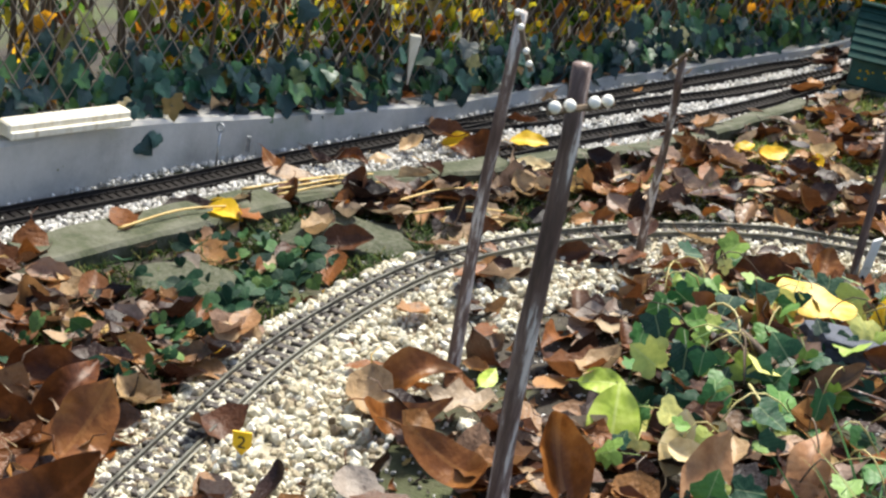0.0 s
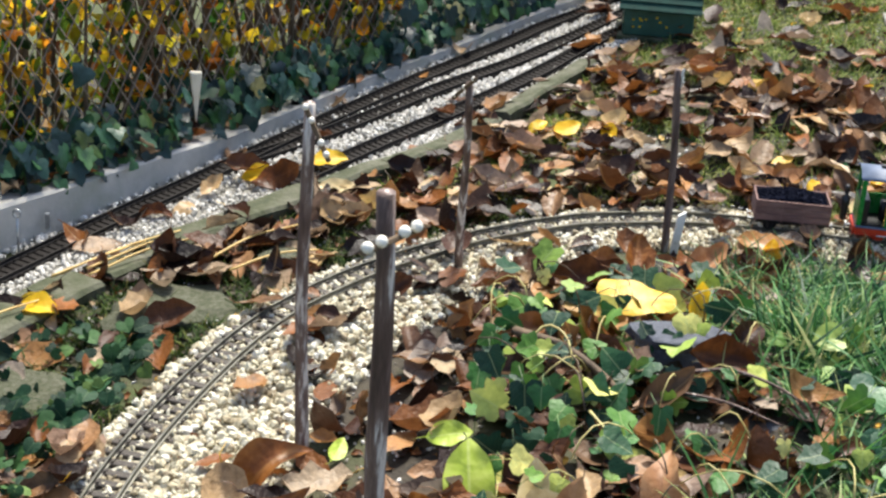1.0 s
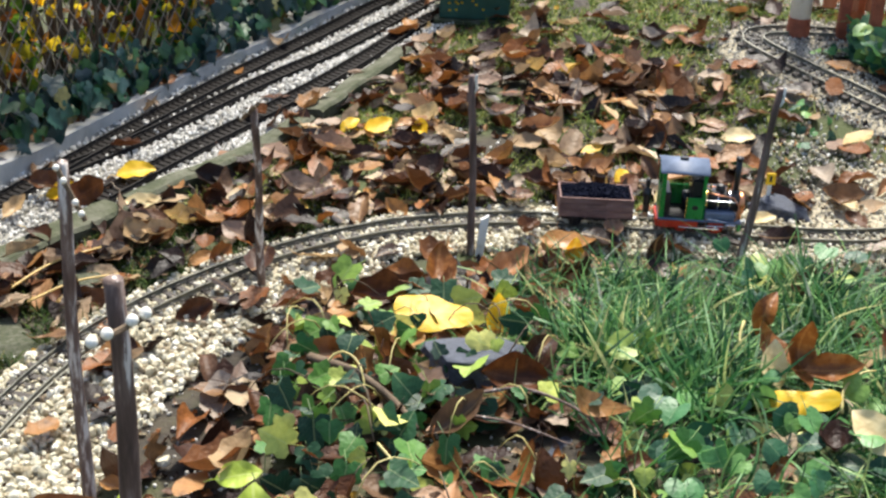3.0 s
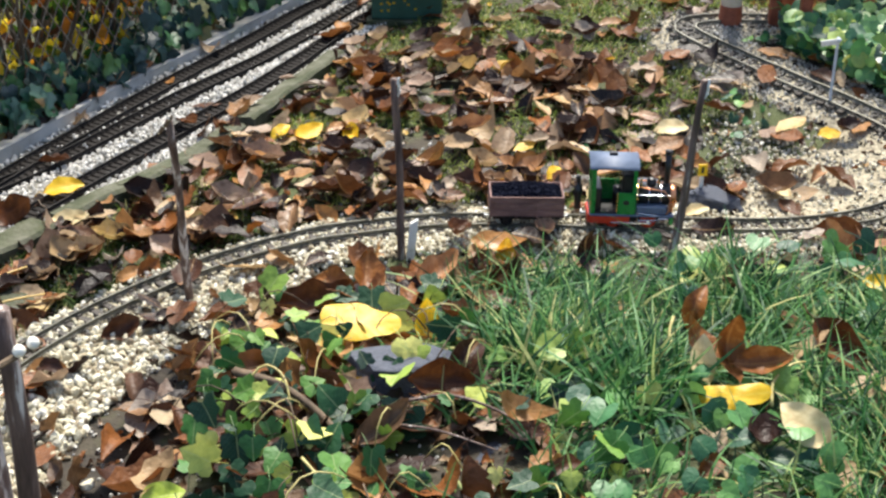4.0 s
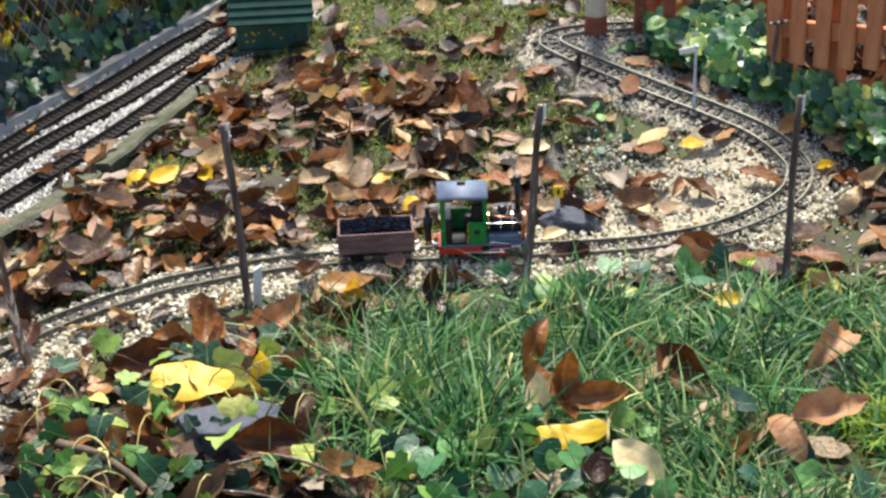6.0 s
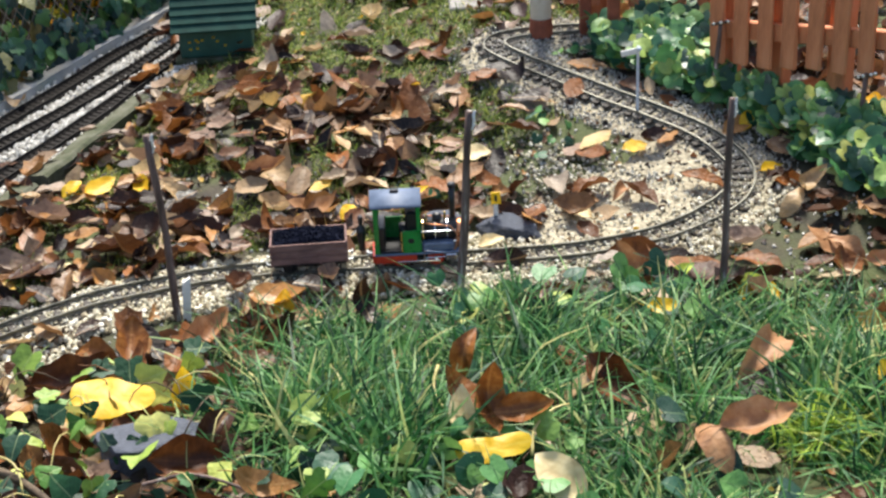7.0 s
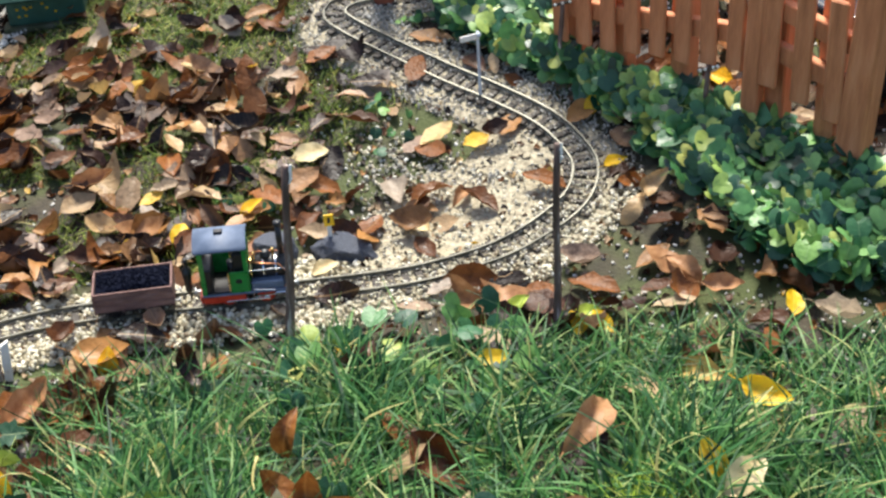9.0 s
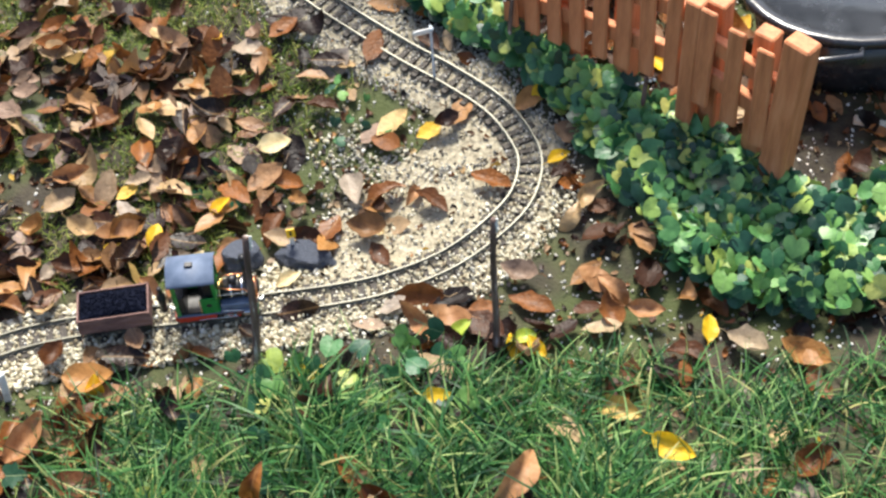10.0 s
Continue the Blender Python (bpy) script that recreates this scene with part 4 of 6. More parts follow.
def build_wagon(m):
    wa = thing("wagon", m, "weathered pinkish-brown plank model wagon loaded with black coal", "model wagon")
    L, W, z0, h, n = 0.124, 0.066, 0.021, 0.036, 3
    part("floor", box(bmesh.new(), -L / 2, L / 2, -W / 2, W / 2, z0 - 0.003, z0, 0.0006), M["black_paint"], wa)
    for k in range(n):
        za, zb = z0 + h * k / n + 0.0003, z0 + h * (k + 1) / n - 0.0003
        for s in (-1, 1):
            part("plank", box(bmesh.new(), -L / 2, L / 2, s * W / 2 - 0.0016, s * W / 2 + 0.0016, za, zb, 0.0005), M["wagon_wood"], wa)
            part("plank", box(bmesh.new(), s * L / 2 - 0.0016, s * L / 2 + 0.0016, -W / 2 + 0.0017, W / 2 - 0.0017, za, zb, 0.0005), M["wagon_wood"], wa)
    for s in (-1, 1):
        for x in (-L / 2, -0.018, 0.018, L / 2):
            bm = bmesh.new()
            box(bm, x - 0.0018, x + 0.0018, s * (W / 2 + 0.0018) - 0.0008, s * (W / 2 + 0.0018) + 0.0008, z0 - 0.002, z0 + h, 0.0003)
            part("strap", bm, M["wagon_wood"], wa)
        part("sole_bar", box(bmesh.new(), -L / 2 + 0.004, L / 2 - 0.004, s * 0.021 - 0.002, s * 0.021 + 0.002, 0.0105, 0.018, 0.0006), M["black_paint"], wa)
        for x in (-0.034, 0.034):
            part("axle_box", box(bmesh.new(), x - 0.005, x + 0.005, s * 0.0255 - 0.0022, s * 0.0255 + 0.0022, 0.004, 0.015, 0.001), M["black_paint"], wa)
            part("wheel", wheel(bmesh.new(), x, s * 0.0215, 0.0098, 0.004), M["black_paint"], wa)
        bm = bmesh.new()
        for y in (-0.014, 0.014):
            rod(bm, (s * L / 2, y, 0.0145), (s * (L / 2 + 0.008), y, 0.0145), 0.0015)
            rod(bm, (s * (L / 2 + 0.008), y, 0.0145), (s * (L / 2 + 0.010), y, 0.0145), 0.0042, 0.0042, 12)
        part("buffer", bm, M["steel"], wa, "pair of grey buffers")
    bm = bmesh.new()
    nx, ny = 12, 7
    heap = lambda u, v: z0 + h - 0.007 + 0.017 * (math.sin(math.pi * u) * math.sin(math.pi * v)) ** 0.5
    g = [[bm.verts.new((-L / 2 + 0.002 + (L - 0.004) * i / nx, -W / 2 + 0.002 + (W - 0.004) * j / ny, heap(i / nx, j / ny))) for i in range(nx + 1)] for j in range(ny + 1)]
    for p, q in zip(g, g[1:]):
        for k in range(nx):
            bm.faces.new((p[k], p[k + 1], q[k + 1], q[k]))
    load = part("coal_load", bm, M["coal"], wa, "heaped black coal")
    rnd = random.Random(9)
    spots = []
    for k in range(620):
        u, v = rnd.random(), rnd.random()
        spots.append((rnd.randrange(10), place(-L / 2 + 0.004 + (L - 0.008) * u, -W / 2 + 0.004 + (W - 0.008) * v, heap(u, v) + 0.001, rnd.uniform(0.0025, 0.0055))))
    mass("coal", chips, spots, M["coal"], "", "", False, load)
    return wa


RAIL_TOP = 0.0095
build_loco(pose(0.176, 2.398, RAIL_TOP, 0, 0, 0))
build_driver(pose(0.084, 2.384, RAIL_TOP + 0.0292, 0, 0, 0))
build_wagon(pose(-0.004, 2.392, RAIL_TOP, 0, 0, 2.5))


# ---- green model shed ----
def build_shed():
    s = thing("shed", pose(-0.262, 3.490, -0.012, 0, 0, 3), "dark green model shed with a lapped sloping roof", "shed")
    w, d, h = 0.082, 0.062, 0.095
    bm = bmesh.new()
    box(bm, -w, w, -d, d, 0.012, h, 0.003)
    part("body", bm, M["shed_green"], s)
    part("plinth", box(bmesh.new(), -w - 0.012, w + 0.018, -d - 0.012, d + 0.012, 0, 0.012, 0.002), M["moss_concrete"], s, "mossy concrete base")
    for k in range(7):
        f = k / 6
        y0 = -d - 0.022 + f * (d + 0.022)
        z = h - 0.004 + f * 0.095
        for sg in (-1, 1):
            bm = bmesh.new()
            box(bm, -w - 0.014, w + 0.014, -0.016, 0.016, -0.003, 0.003, 0.001, pose(0, sg * -y0 if sg > 0 else y0, z, 38 * (-1 if sg > 0 else 1), 0, 0))
            part("roof_lath", bm, M["shed_roof"], s, "dark green lapped roof board")
    bm = bmesh.new()
    for sg in (-1, 1):
        a = [bm.verts.new((sg * w, -d, h)), bm.verts.new((sg * w, d, h)), bm.verts.new((sg * w, 0, h + 0.095))]
        b = [bm.verts.new((sg * (w - 0.006), -d, h)), bm.verts.new((sg * (w - 0.006), d, h)), bm.verts.new((sg * (w - 0.006), 0, h + 0.095))]
        bm.faces.new(a)
        bm.faces.new(b[::-1])
        for k in range(3):
            bm.faces.new((a[k], b[k], b[(k + 1) % 3], a[(k + 1) % 3]))
    bmesh.ops.recalc_face_normals(bm, faces=bm.faces)
    part("gable", bm, M["shed_green"], s)
    rnd = random.Random(14)
    for k in range(9):
        x, z = rnd.uniform(-0.07, 0.03), rnd.uniform(0.025, 0.06)
        part("leaf_speck", box(bmesh.new(), x - 0.003, x + 0.003, -d - 0.0022, -d + 0.0005, z - 0.0022, z + 0.0022, 0.0006), M["leaf_yellow"], s, "tiny yellow leaf stuck to the wall")
    return s


build_shed()


# ---- picket fence ----
def picket_mesh(h, w, t, seed):
    rnd = random.Random(seed)
    bm = bmesh.new()
    box(bm, -w / 2, w / 2, -t / 2, t / 2, 0, h, 0.003)
    for v in bm.verts:
        if v.co.z > h - 0.01:
            v.co.z -= abs(v.co.x) * 0.5
        v.co.x += rnd.uniform(-0.001, 0.001)
    return mesh_of("picket", bm, M["fence_wood"])


def build_fence(a, b, z0, label, tall=0.34, wide=0.027, step=0.045, posts=(0.0, 0.5, 1.0), rise=0.0):
    a, b = Vector((*a, 0)), Vector((*b, 0))
    d = b - a
    ang = math.degrees(math.atan2(d.y, d.x))
    f = thing("picket_fence", pose(a.x, a.y, 0, 0, 0, ang), label, "fence", "red-brown picket fences")
    L = d.length
    mes = [picket_mesh(tall, wide, 0.010, k) for k in range(4)]
    n = int(L / step)
    for k in range(n + 1):
        o = new("picket", mes[k % 4])
        o.parent = f
        o.matrix_basis = pose(k * L / n, -0.012, z0 + rise * k / n + random.uniform(-0.006, 0.006), random.uniform(-0.6, 0.6), random.uniform(-1.2, 1.2), 0)
    for z in (z0 + 0.05, z0 + tall - 0.10):
        bm = box(bmesh.new(), -0.02, L + 0.02, -0.006, 0.012, z, z + 0.035, 0.002)
        for v in bm.verts:
            v.co.z += rise * v.co.x / L
        part("fence_rail", bm, M["fence_wood"], f)
    for x in (L * f2 for f2 in posts):
        part("fence_post", box(bmesh.new(), x - 0.02, x + 0.02, 0.012, 0.047, -0.08, z0 + rise * x / L + tall - 0.01, 0.003), M["fence_wood"], f)
    return f


build_fence((0.784, 2.938), (1.042, 2.668), 0.070, "red-brown stained picket fence behind the ivy bed", 0.255, 0.033, 0.0485, posts=(0.0, 0.30, 0.66), rise=0.050)
build_fence((1.086, 2.618), (1.172, 2.528), 0.168, "red-brown stained picket fence panel at the end of the bed", 0.228, 0.034, 0.050, posts=(0.0, 0.80), rise=-0.025)
build_fence((0.530, 3.300), (1.120, 3.200), 0.045, "faded red-brown picket fence further back", 0.24, 0.030, 0.046, posts=(0.1, 0.5, 0.9))
m = thing("fence_post", pose(1.060, 2.640, -0.02, 0, 1, -46), "weathered lower post between two fence panels", "post")
part("post", box(bmesh.new(), -0.016, 0.016, -0.014, 0.014, 0, 0.41, 0.003), M["fence_wood"], m)
e = thing("fence_post", pose(1.196, 2.508, -0.02, 0, 3, -50), "tall red-brown end post of the picket fence", "post")
part("post", box(bmesh.new(), -0.026, 0.026, -0.02, 0.02, 0, 0.435, 0.004), M["fence_wood"], e)


# ---- white pole with a rusty foot, far end ----
p = thing("pole", pose(0.459, 3.239, -0.02), "white painted pole with a rust-red foot", "pole")
part("shaft", rod(bmesh.new(), (0, 0, 0.06), (0, 0, 0.34), 0.023, 0.023, 18), M["white_paint"], p, smooth=True)
part("foot", rod(bmesh.new(), (0, 0, 0), (0, 0, 0.06), 0.027, 0.024, 18), M["rust_red"], p, "rust-red foot")
for x, y in ((0.602, 3.150), (0.553, 3.235)):
    p = thing("post", pose(x, y, -0.03), "thin rust-red iron post", "post", "iron posts by the far bend")
    part("shaft", box(bmesh.new(), -0.012, 0.012, -0.012, 0.012, 0, 0.30, 0.003), M["rust_red"], p)


# ---- things on the wall ----
def build_hook(x, y, z, h):
    k = thing("wall_hook", pose(x, y, z), "grey iron eye hook fixed to the concrete wall", "hook")
    bm = bmesh.new()
    rod(bm, (0, 0, 0), (0, 0, h), 0.0022, 0.0022, 8)
    c = [(0.007 * math.cos(a) , 0, h + 0.007 + 0.007 * math.sin(a)) for a in np.linspace(-1.5, 4.5, 12)]
    tube(bm, c, 0.0020, 6)
    part("eye_bolt", bm, M["steel"], k, smooth=True)


build_hook(-1.279, 2.094, 0.0, 0.070)
b = thing("wall_bracket", pose(-1.265, 2.187, 0.012, 0, 0, 20), "small bright metal bracket on the concrete wall", "bracket")
part("plate", box(bmesh.new(), -0.004, 0.004, -0.003, 0.003, 0, 0.030, 0.0008), M["steel"], b)
st = thing("wood_strip", pose(-1.410, 1.819, 0.108, 0, 0, 66.2), "broken cream-painted wooden moulding lying on the wall", "wood strip")
bm = bmesh.new()
box(bm, -0.112, 0.112, -0.010, 0.024, 0, 0.024, 0.003)
for v in bm.verts:
    if v.co.y > 0.015:
        v.co.y += 0.006 * noise.noise(v.co * 40)
part("board", bm, M["cream_wood"], st)
part("lip", box(bmesh.new(), -0.112, 0.110, -0.017, -0.0105, 0, 0.013, 0.002), M["cream_wood"], st)
sk = thing("wooden_stake", pose(-1.140, 2.615, 0.076, 6, 3, 30), "pale pointed wooden stake stuck in the hedge", "stake")
bm = bmesh.new()
box(bm, -0.012, 0.012, -0.005, 0.005, 0.0, 0.105, 0.002)
for v in bm.verts:
    if v.co.z < 0.01:
        v.co.x = 0.008 + v.co.x * 0.1
part("board", bm, M["cream_wood"], sk)


# ---- chain-link fence along the wall ----
def build_mesh_fence():
    off = -0.075
    f = thing("mesh_fence", pose(0, 0, 0), "rusty chain-link fence overgrown with ivy", "fence")
    q, tg = smooth_line(WALL, 0.019)
    P = [(p[0] + t[1] * off, p[1] - t[0] * off) for p, t in zip(q, tg)]
    bm = bmesh.new()
    n, rows, dz = len(P), 17, 0.026
    for i in range(n - 1):
        for r in range(rows):
            for (ia, ra), (ib, rb) in (((i, r), (i + 1, r + 1)), ((i, r + 1), (i + 1, r))):
                if (i + r) % 2:
                    continue
                a = (P[ia][0], P[ia][1], 0.06 + ra * dz)
                b = (P[ib][0], P[ib][1], 0.06 + rb * dz)
                rod(bm, a, b, 0.0013, 0.0013, 4, False)
    part("netting", bm, M["wire"], f, "diamond wire netting")
    for k in range(6, n, 44):
        part("post", rod(bmesh.new(), (P[k][0], P[k][1], 0), (P[k][0], P[k][1], 0.50), 0.004, 0.004, 8), M["bark"], f, smooth=True)


build_mesh_fence()


# ---- leaves ----
def oval_leaf(seed, ratio=0.55, stalk=True, curly=1.0, n=7, ragged=1.0):
    """A pointed oval leaf of length 1, curled and creased along its rib."""
    r = random.Random(seed)
    bm = bmesh.new()
    curl, fold, roll = r.uniform(-1.0, 1.7) * curly, r.uniform(-0.2, 1.3) * curly, r.uniform(-1.2, 1.2) * curly
    rip, bend = r.uniform(0.03, 0.11) * curly * ragged, r.uniform(-0.25, 0.25)
    cols, skew, wave = [], r.uniform(0.78, 0.95), r.uniform(0, 6)
    for i in range(n + 1):
        t = i / n
        w = ratio / 2 * max(0.02, math.sin(math.pi * t ** skew)) ** 0.75 * (1 + 0.07 * ragged * math.sin(t * 17 + wave)) * (1 + ragged * r.uniform(-0.05, 0.05))
        zc = curl * (t - 0.5) ** 2
        row = []
        for s in (-1, -0.5, 0, 0.5, 1):
            z = zc + fold * w * abs(s) ** 1.5 + roll * w * s * (t - 0.3) + (rip * math.sin(t * 15 + s * 3 + seed) if abs(s) == 1 else 0)
            row.append(bm.verts.new((t - 0.5, w * s + bend * (t - 0.5) ** 2, z)))
        cols.append(row)
    for a, b in zip(cols, cols[1:]):
        for k in range(4):
            bm.faces.new((a[k], b[k], b[k + 1], a[k + 1]))
    if stalk:
        z0 = curl * 0.25
        y0 = bend * 0.25
        p = [(-0.5, y0, z0), (-0.62, y0 + 0.02 * r.uniform(-2, 2), z0 + 0.04), (-0.76, y0 + 0.06 * r.uniform(-2, 2), z0 + r.uniform(-0.03, 0.12))]
        tube(bm, p, [0.012, 0.009, 0.007], 4)
    bmesh.ops.recalc_face_normals(bm, faces=bm.faces)
    return bm


def lobed_leaf(seed, lobes=5, heart=False, stalk=True):
    """An ivy leaf of about unit size: blunt pointed lobes, or a heart."""
    r = random.Random(seed)
    bm = bmesh.new()
    if heart:
        out = [(-0.28, 0.0), (-0.45, 0.17), (-0.44, 0.36), (-0.25, 0.50), (0.0, 0.50), (0.26, 0.33), (0.48, 0.0)]
    elif lobes == 5:
        out = [(-0.32, 0.0), (-0.46, 0.20), (-0.42, 0.42), (-0.24, 0.44), (-0.10, 0.40), (0.08, 0.52), (0.17, 0.38), (0.20, 0.25), (0.38, 0.20), (0.60, 0.0)]
    else:
        out = [(-0.32, 0.0), (-0.44, 0.24), (-0.28, 0.48), (-0.08, 0.50), (0.10, 0.32), (0.30, 0.24), (0.56, 0.0)]
    out = [(x * r.uniform(0.92, 1.08), y * r.uniform(0.9, 1.1)) for x, y in out]
    dish, droop = r.uniform(-0.1, 0.4), r.uniform(0.0, 0.55)
    zz = lambda x, y: dish * abs(y) - droop * (x * x + y * y) * 0.6
    ring = out + [(x, -y) for x, y in out[-2:0:-1]]
    c = bm.verts.new((-0.05, 0, zz(-0.05, 0) - 0.01))
    vs = [bm.verts.new((x, y, zz(x, y) + r.uniform(-0.035, 0.035))) for x, y in ring]
    mid = [bm.verts.new((x * 0.55 - 0.02, y * 0.55, zz(x * 0.55, y * 0.55) + r.uniform(0.0, 0.035))) for x, y in ring]
    n = len(ring)
    for k in range(n):
        bm.faces.new((c, mid[k], mid[(k + 1) % n]))
        bm.faces.new((mid[k], vs[k], vs[(k + 1) % n], mid[(k + 1) % n]))
    if stalk:
        tube(bm, [(-0.05, 0, -0.02), (-0.35, 0.03, -0.15), (-0.75, 0.0, -0.55)], [0.018, 0.016, 0.014], 4)
    bmesh.ops.recalc_face_normals(bm, faces=bm.faces)
    return bm


def cleft_leaf(seed, waist=0.13, deep=0.74):
    """A broad flat leaf with two round lobes, about 1 wide."""
    r = random.Random(seed)
    bm = bmesh.new()
    n = 26
    ring, mid = [], []
    for k in range(n):
        a = k * math.tau / n
        rad = 0.49 - waist + waist * math.cos(2 * a) + 0.035 * math.sin(3 * a + 1) + r.uniform(-0.012, 0.012)
        x, y = 1.06 * rad * math.cos(a), deep * rad * math.sin(a)
        ring.append(bm.verts.new((x, y, 0.10 * x * x + 0.03 * math.sin(5 * a))))
        mid.append(bm.verts.new((x * 0.55, y * 0.55, 0.02 + r.uniform(-0.008, 0.008))))
    c = bm.verts.new((0, 0, 0.0))
    for k in range(n):
        bm.faces.new((c, mid[k], mid[(k + 1) % n]))
        bm.faces.new((mid[k], ring[k], ring[(k + 1) % n], mid[(k + 1) % n]))
    bmesh.ops.recalc_face_normals(bm, faces=bm.faces)
    return bm


OV = [arrays(oval_leaf(k, random.Random(k).uniform(0.42, 0.66), True, 0.4 if k % 3 else 1.0)) for k in range(20)]
CU = [arrays(oval_leaf(k + 120, random.Random(k).uniform(0.40, 0.54), True, 1.35, 14, 0.35)) for k in range(10)]
FL = [arrays(oval_leaf(k + 80, random.Random(k).uniform(0.5, 0.62), True, 0.55, 14, 0.5)) for k in range(6)]
IV = [arrays(lobed_leaf(k, 5 if k % 2 else 3)) for k in range(8)]
HE = [arrays(lobed_leaf(k + 30, heart=True)) for k in range(8)]
HG = [arrays(oval_leaf(k + 50, 0.6, False)) for k in range(6)]


def mesh_from(va, name, mat, smooth=True):
    me = bpy.data.meshes.new(name)
    me.from_pydata(va[0].tolist(), [], va[1])
    me.materials.append(mat)
    me.polygons.foreach_set("use_smooth", [smooth] * len(me.polygons))
    return me


def facing(x, y, z, normal, spin, s):
    """A leaf's pose with its face towards the normal, turned about it."""
    return Matrix.Translation((x, y, z)) @ Vector(normal).to_track_quat("Z", "Y").to_matrix().to_4x4() @ Matrix.Rotation(radians(spin), 4, "Z") @ Matrix.Scale(s, 4)


def loop_dist(x, y):
    return near_line(x, y, loop_q)


def hollow(x, y):
    """The dark gap in the trailing ivy where bare soil shows."""
    return ((x + 0.10) / 0.085) ** 2 + ((y - 1.63) / 0.065) ** 2 < 1.0


def litter_density(x, y):
    """How thickly fallen leaves lie, 0 to 1."""
    d = loop_dist(x, y)
    if d < 0.05:
        return 0.02
    kx = kerb_side(y)
    if 2.30 < y < 2.50 and kx + 0.05 < x < 0.12 and d > 0.055:
        return 0.9
    if y > 2.44 and x > kx + 0.05 and x < 0.80:
        if d < 0.09:
            return 0.15
        if x > 0.36 and y < 2.9:
            return 0.22
        g = 1.0 if x < 0.08 else 1.0 - 0.52 * min(1, (x - 0.08) / 0.26)
        if y > 3.0:
            g = max(g * (1 - (y - 3.0) * 2.0), 0.16)
        return g * (0.75 + 0.7 * noise.noise((x * 4.5, y * 4.5, 6)))
    if x < kx - 0.04:
        return 0.018
    if y > 2.0 and kx - 0.04 < x < kx + 0.045:
        return 0.28
    if kx - 0.03 < x < -0.55 and y < 2.50:
        if y > 2.02:
            return 0.75 if d > 0.08 else 0.2
        if x < -0.93 and y < 1.52:
            return 1.3
        return 0.13 if d > 0.07 else 0.05
    if hollow(x, y):
        return 0.0
    if x < -0.02 and 1.0 < y < 2.3:
        return 0.09 if d < 0.20 else 0.8
    if x > 0.72 and 2.12 < y < 2.55 and d > 0.08:
        return 0.22 if y < 2.42 else 0.25
    if y < 2.25:
        return 0.11
    if y > 2.7 and x > 0.85:
        return 0.5
    if y > 3.3:
        return 0.10
    return 0.25


def build_litter():
    rnd = random.Random(11)
    spots = []
    for i in range(30000):
        x, y = rnd.uniform(-1.35, 1.5), rnd.uniform(0.75, 4.3)
        if rnd.random() > litter_density(x, y) * 0.34:
            continue
        s = rnd.uniform(0.044, 0.092) if y > 2.3 else rnd.uniform(0.05, 0.095)
        flat = 11 if rnd.random() < 0.65 else 30
        spots.append((x, y, bump_height(x, y) + rnd.uniform(0.006, 0.026), s, rnd.gauss(0, flat), rnd.gauss(0, flat), rnd.uniform(0, 360)))
    pick = [s for s in spots if -0.62 < s[0] < 0.5 and 1.9 < s[1] < 2.95][:290]
    chosen = set(pick)
    rest = [s for s in spots if s not in chosen]
    litter = mass("leaf_litter", OV, [(rnd.randrange(20), pose(*s[:3], *s[4:]) @ Matrix.Scale(s[3], 4)) for s in rest], M["leaf_litter"],
                  "damp brown and tan fallen leaves covering the ground", "leaf litter", True)
    mes = [mesh_from(v, "leaf", M["leaf_brown"]) for v in OV]
    for s in pick:
        o = new("leaf", mes[rnd.randrange(20)])
        o.parent = litter
        o.matrix_basis = pose(*s[:3], *s[4:]) @ Matrix.Scale(s[3], 4)


build_litter()


def build_crumbs():
    """Broken bits of leaf, bark and grit on the bare soil."""
    rnd = random.Random(77)
    spots = []
    while len(spots) < 9000:
        x, y = rnd.uniform(-1.2, 1.45), rnd.uniform(0.9, 4.0)
        if x < kerb_side(y) - 0.05 or loop_dist(x, y) < 0.05:
            continue
        spots.append((rnd.randrange(6), pose(x, y, bump_height(x, y) + 0.003, rnd.gauss(0, 25), rnd.gauss(0, 25), rnd.uniform(0, 360)) @ Matrix.Scale(rnd.uniform(0.006, 0.022), 4)))
    mass("leaf_crumbs", HG, spots, M["leaf_litter"], "broken brown leaf crumbs scattered over damp soil", "leaf litter", True)
    spots = []
    while len(spots) < 5200:
        x, y = rnd.uniform(-1.1, 1.45), rnd.uniform(1.0, 3.6)
        if x < kerb_side(y) or loop_dist(x, y) < 0.09 or (y < 2.15 and x > -0.1):
            continue
        if x < 0.3 and y > 2.5 and rnd.random() < 0.7:
            continue
        s = rnd.uniform(0.003, 0.009)
        spots.append((rnd.randrange(10), place(x, y, bump_height(x, y) + s * 0.2, s)))
    mass("grit", chips, spots, M["stone_grey"], "scattered grey grit and small stones on soil", "gravel")


build_crumbs()

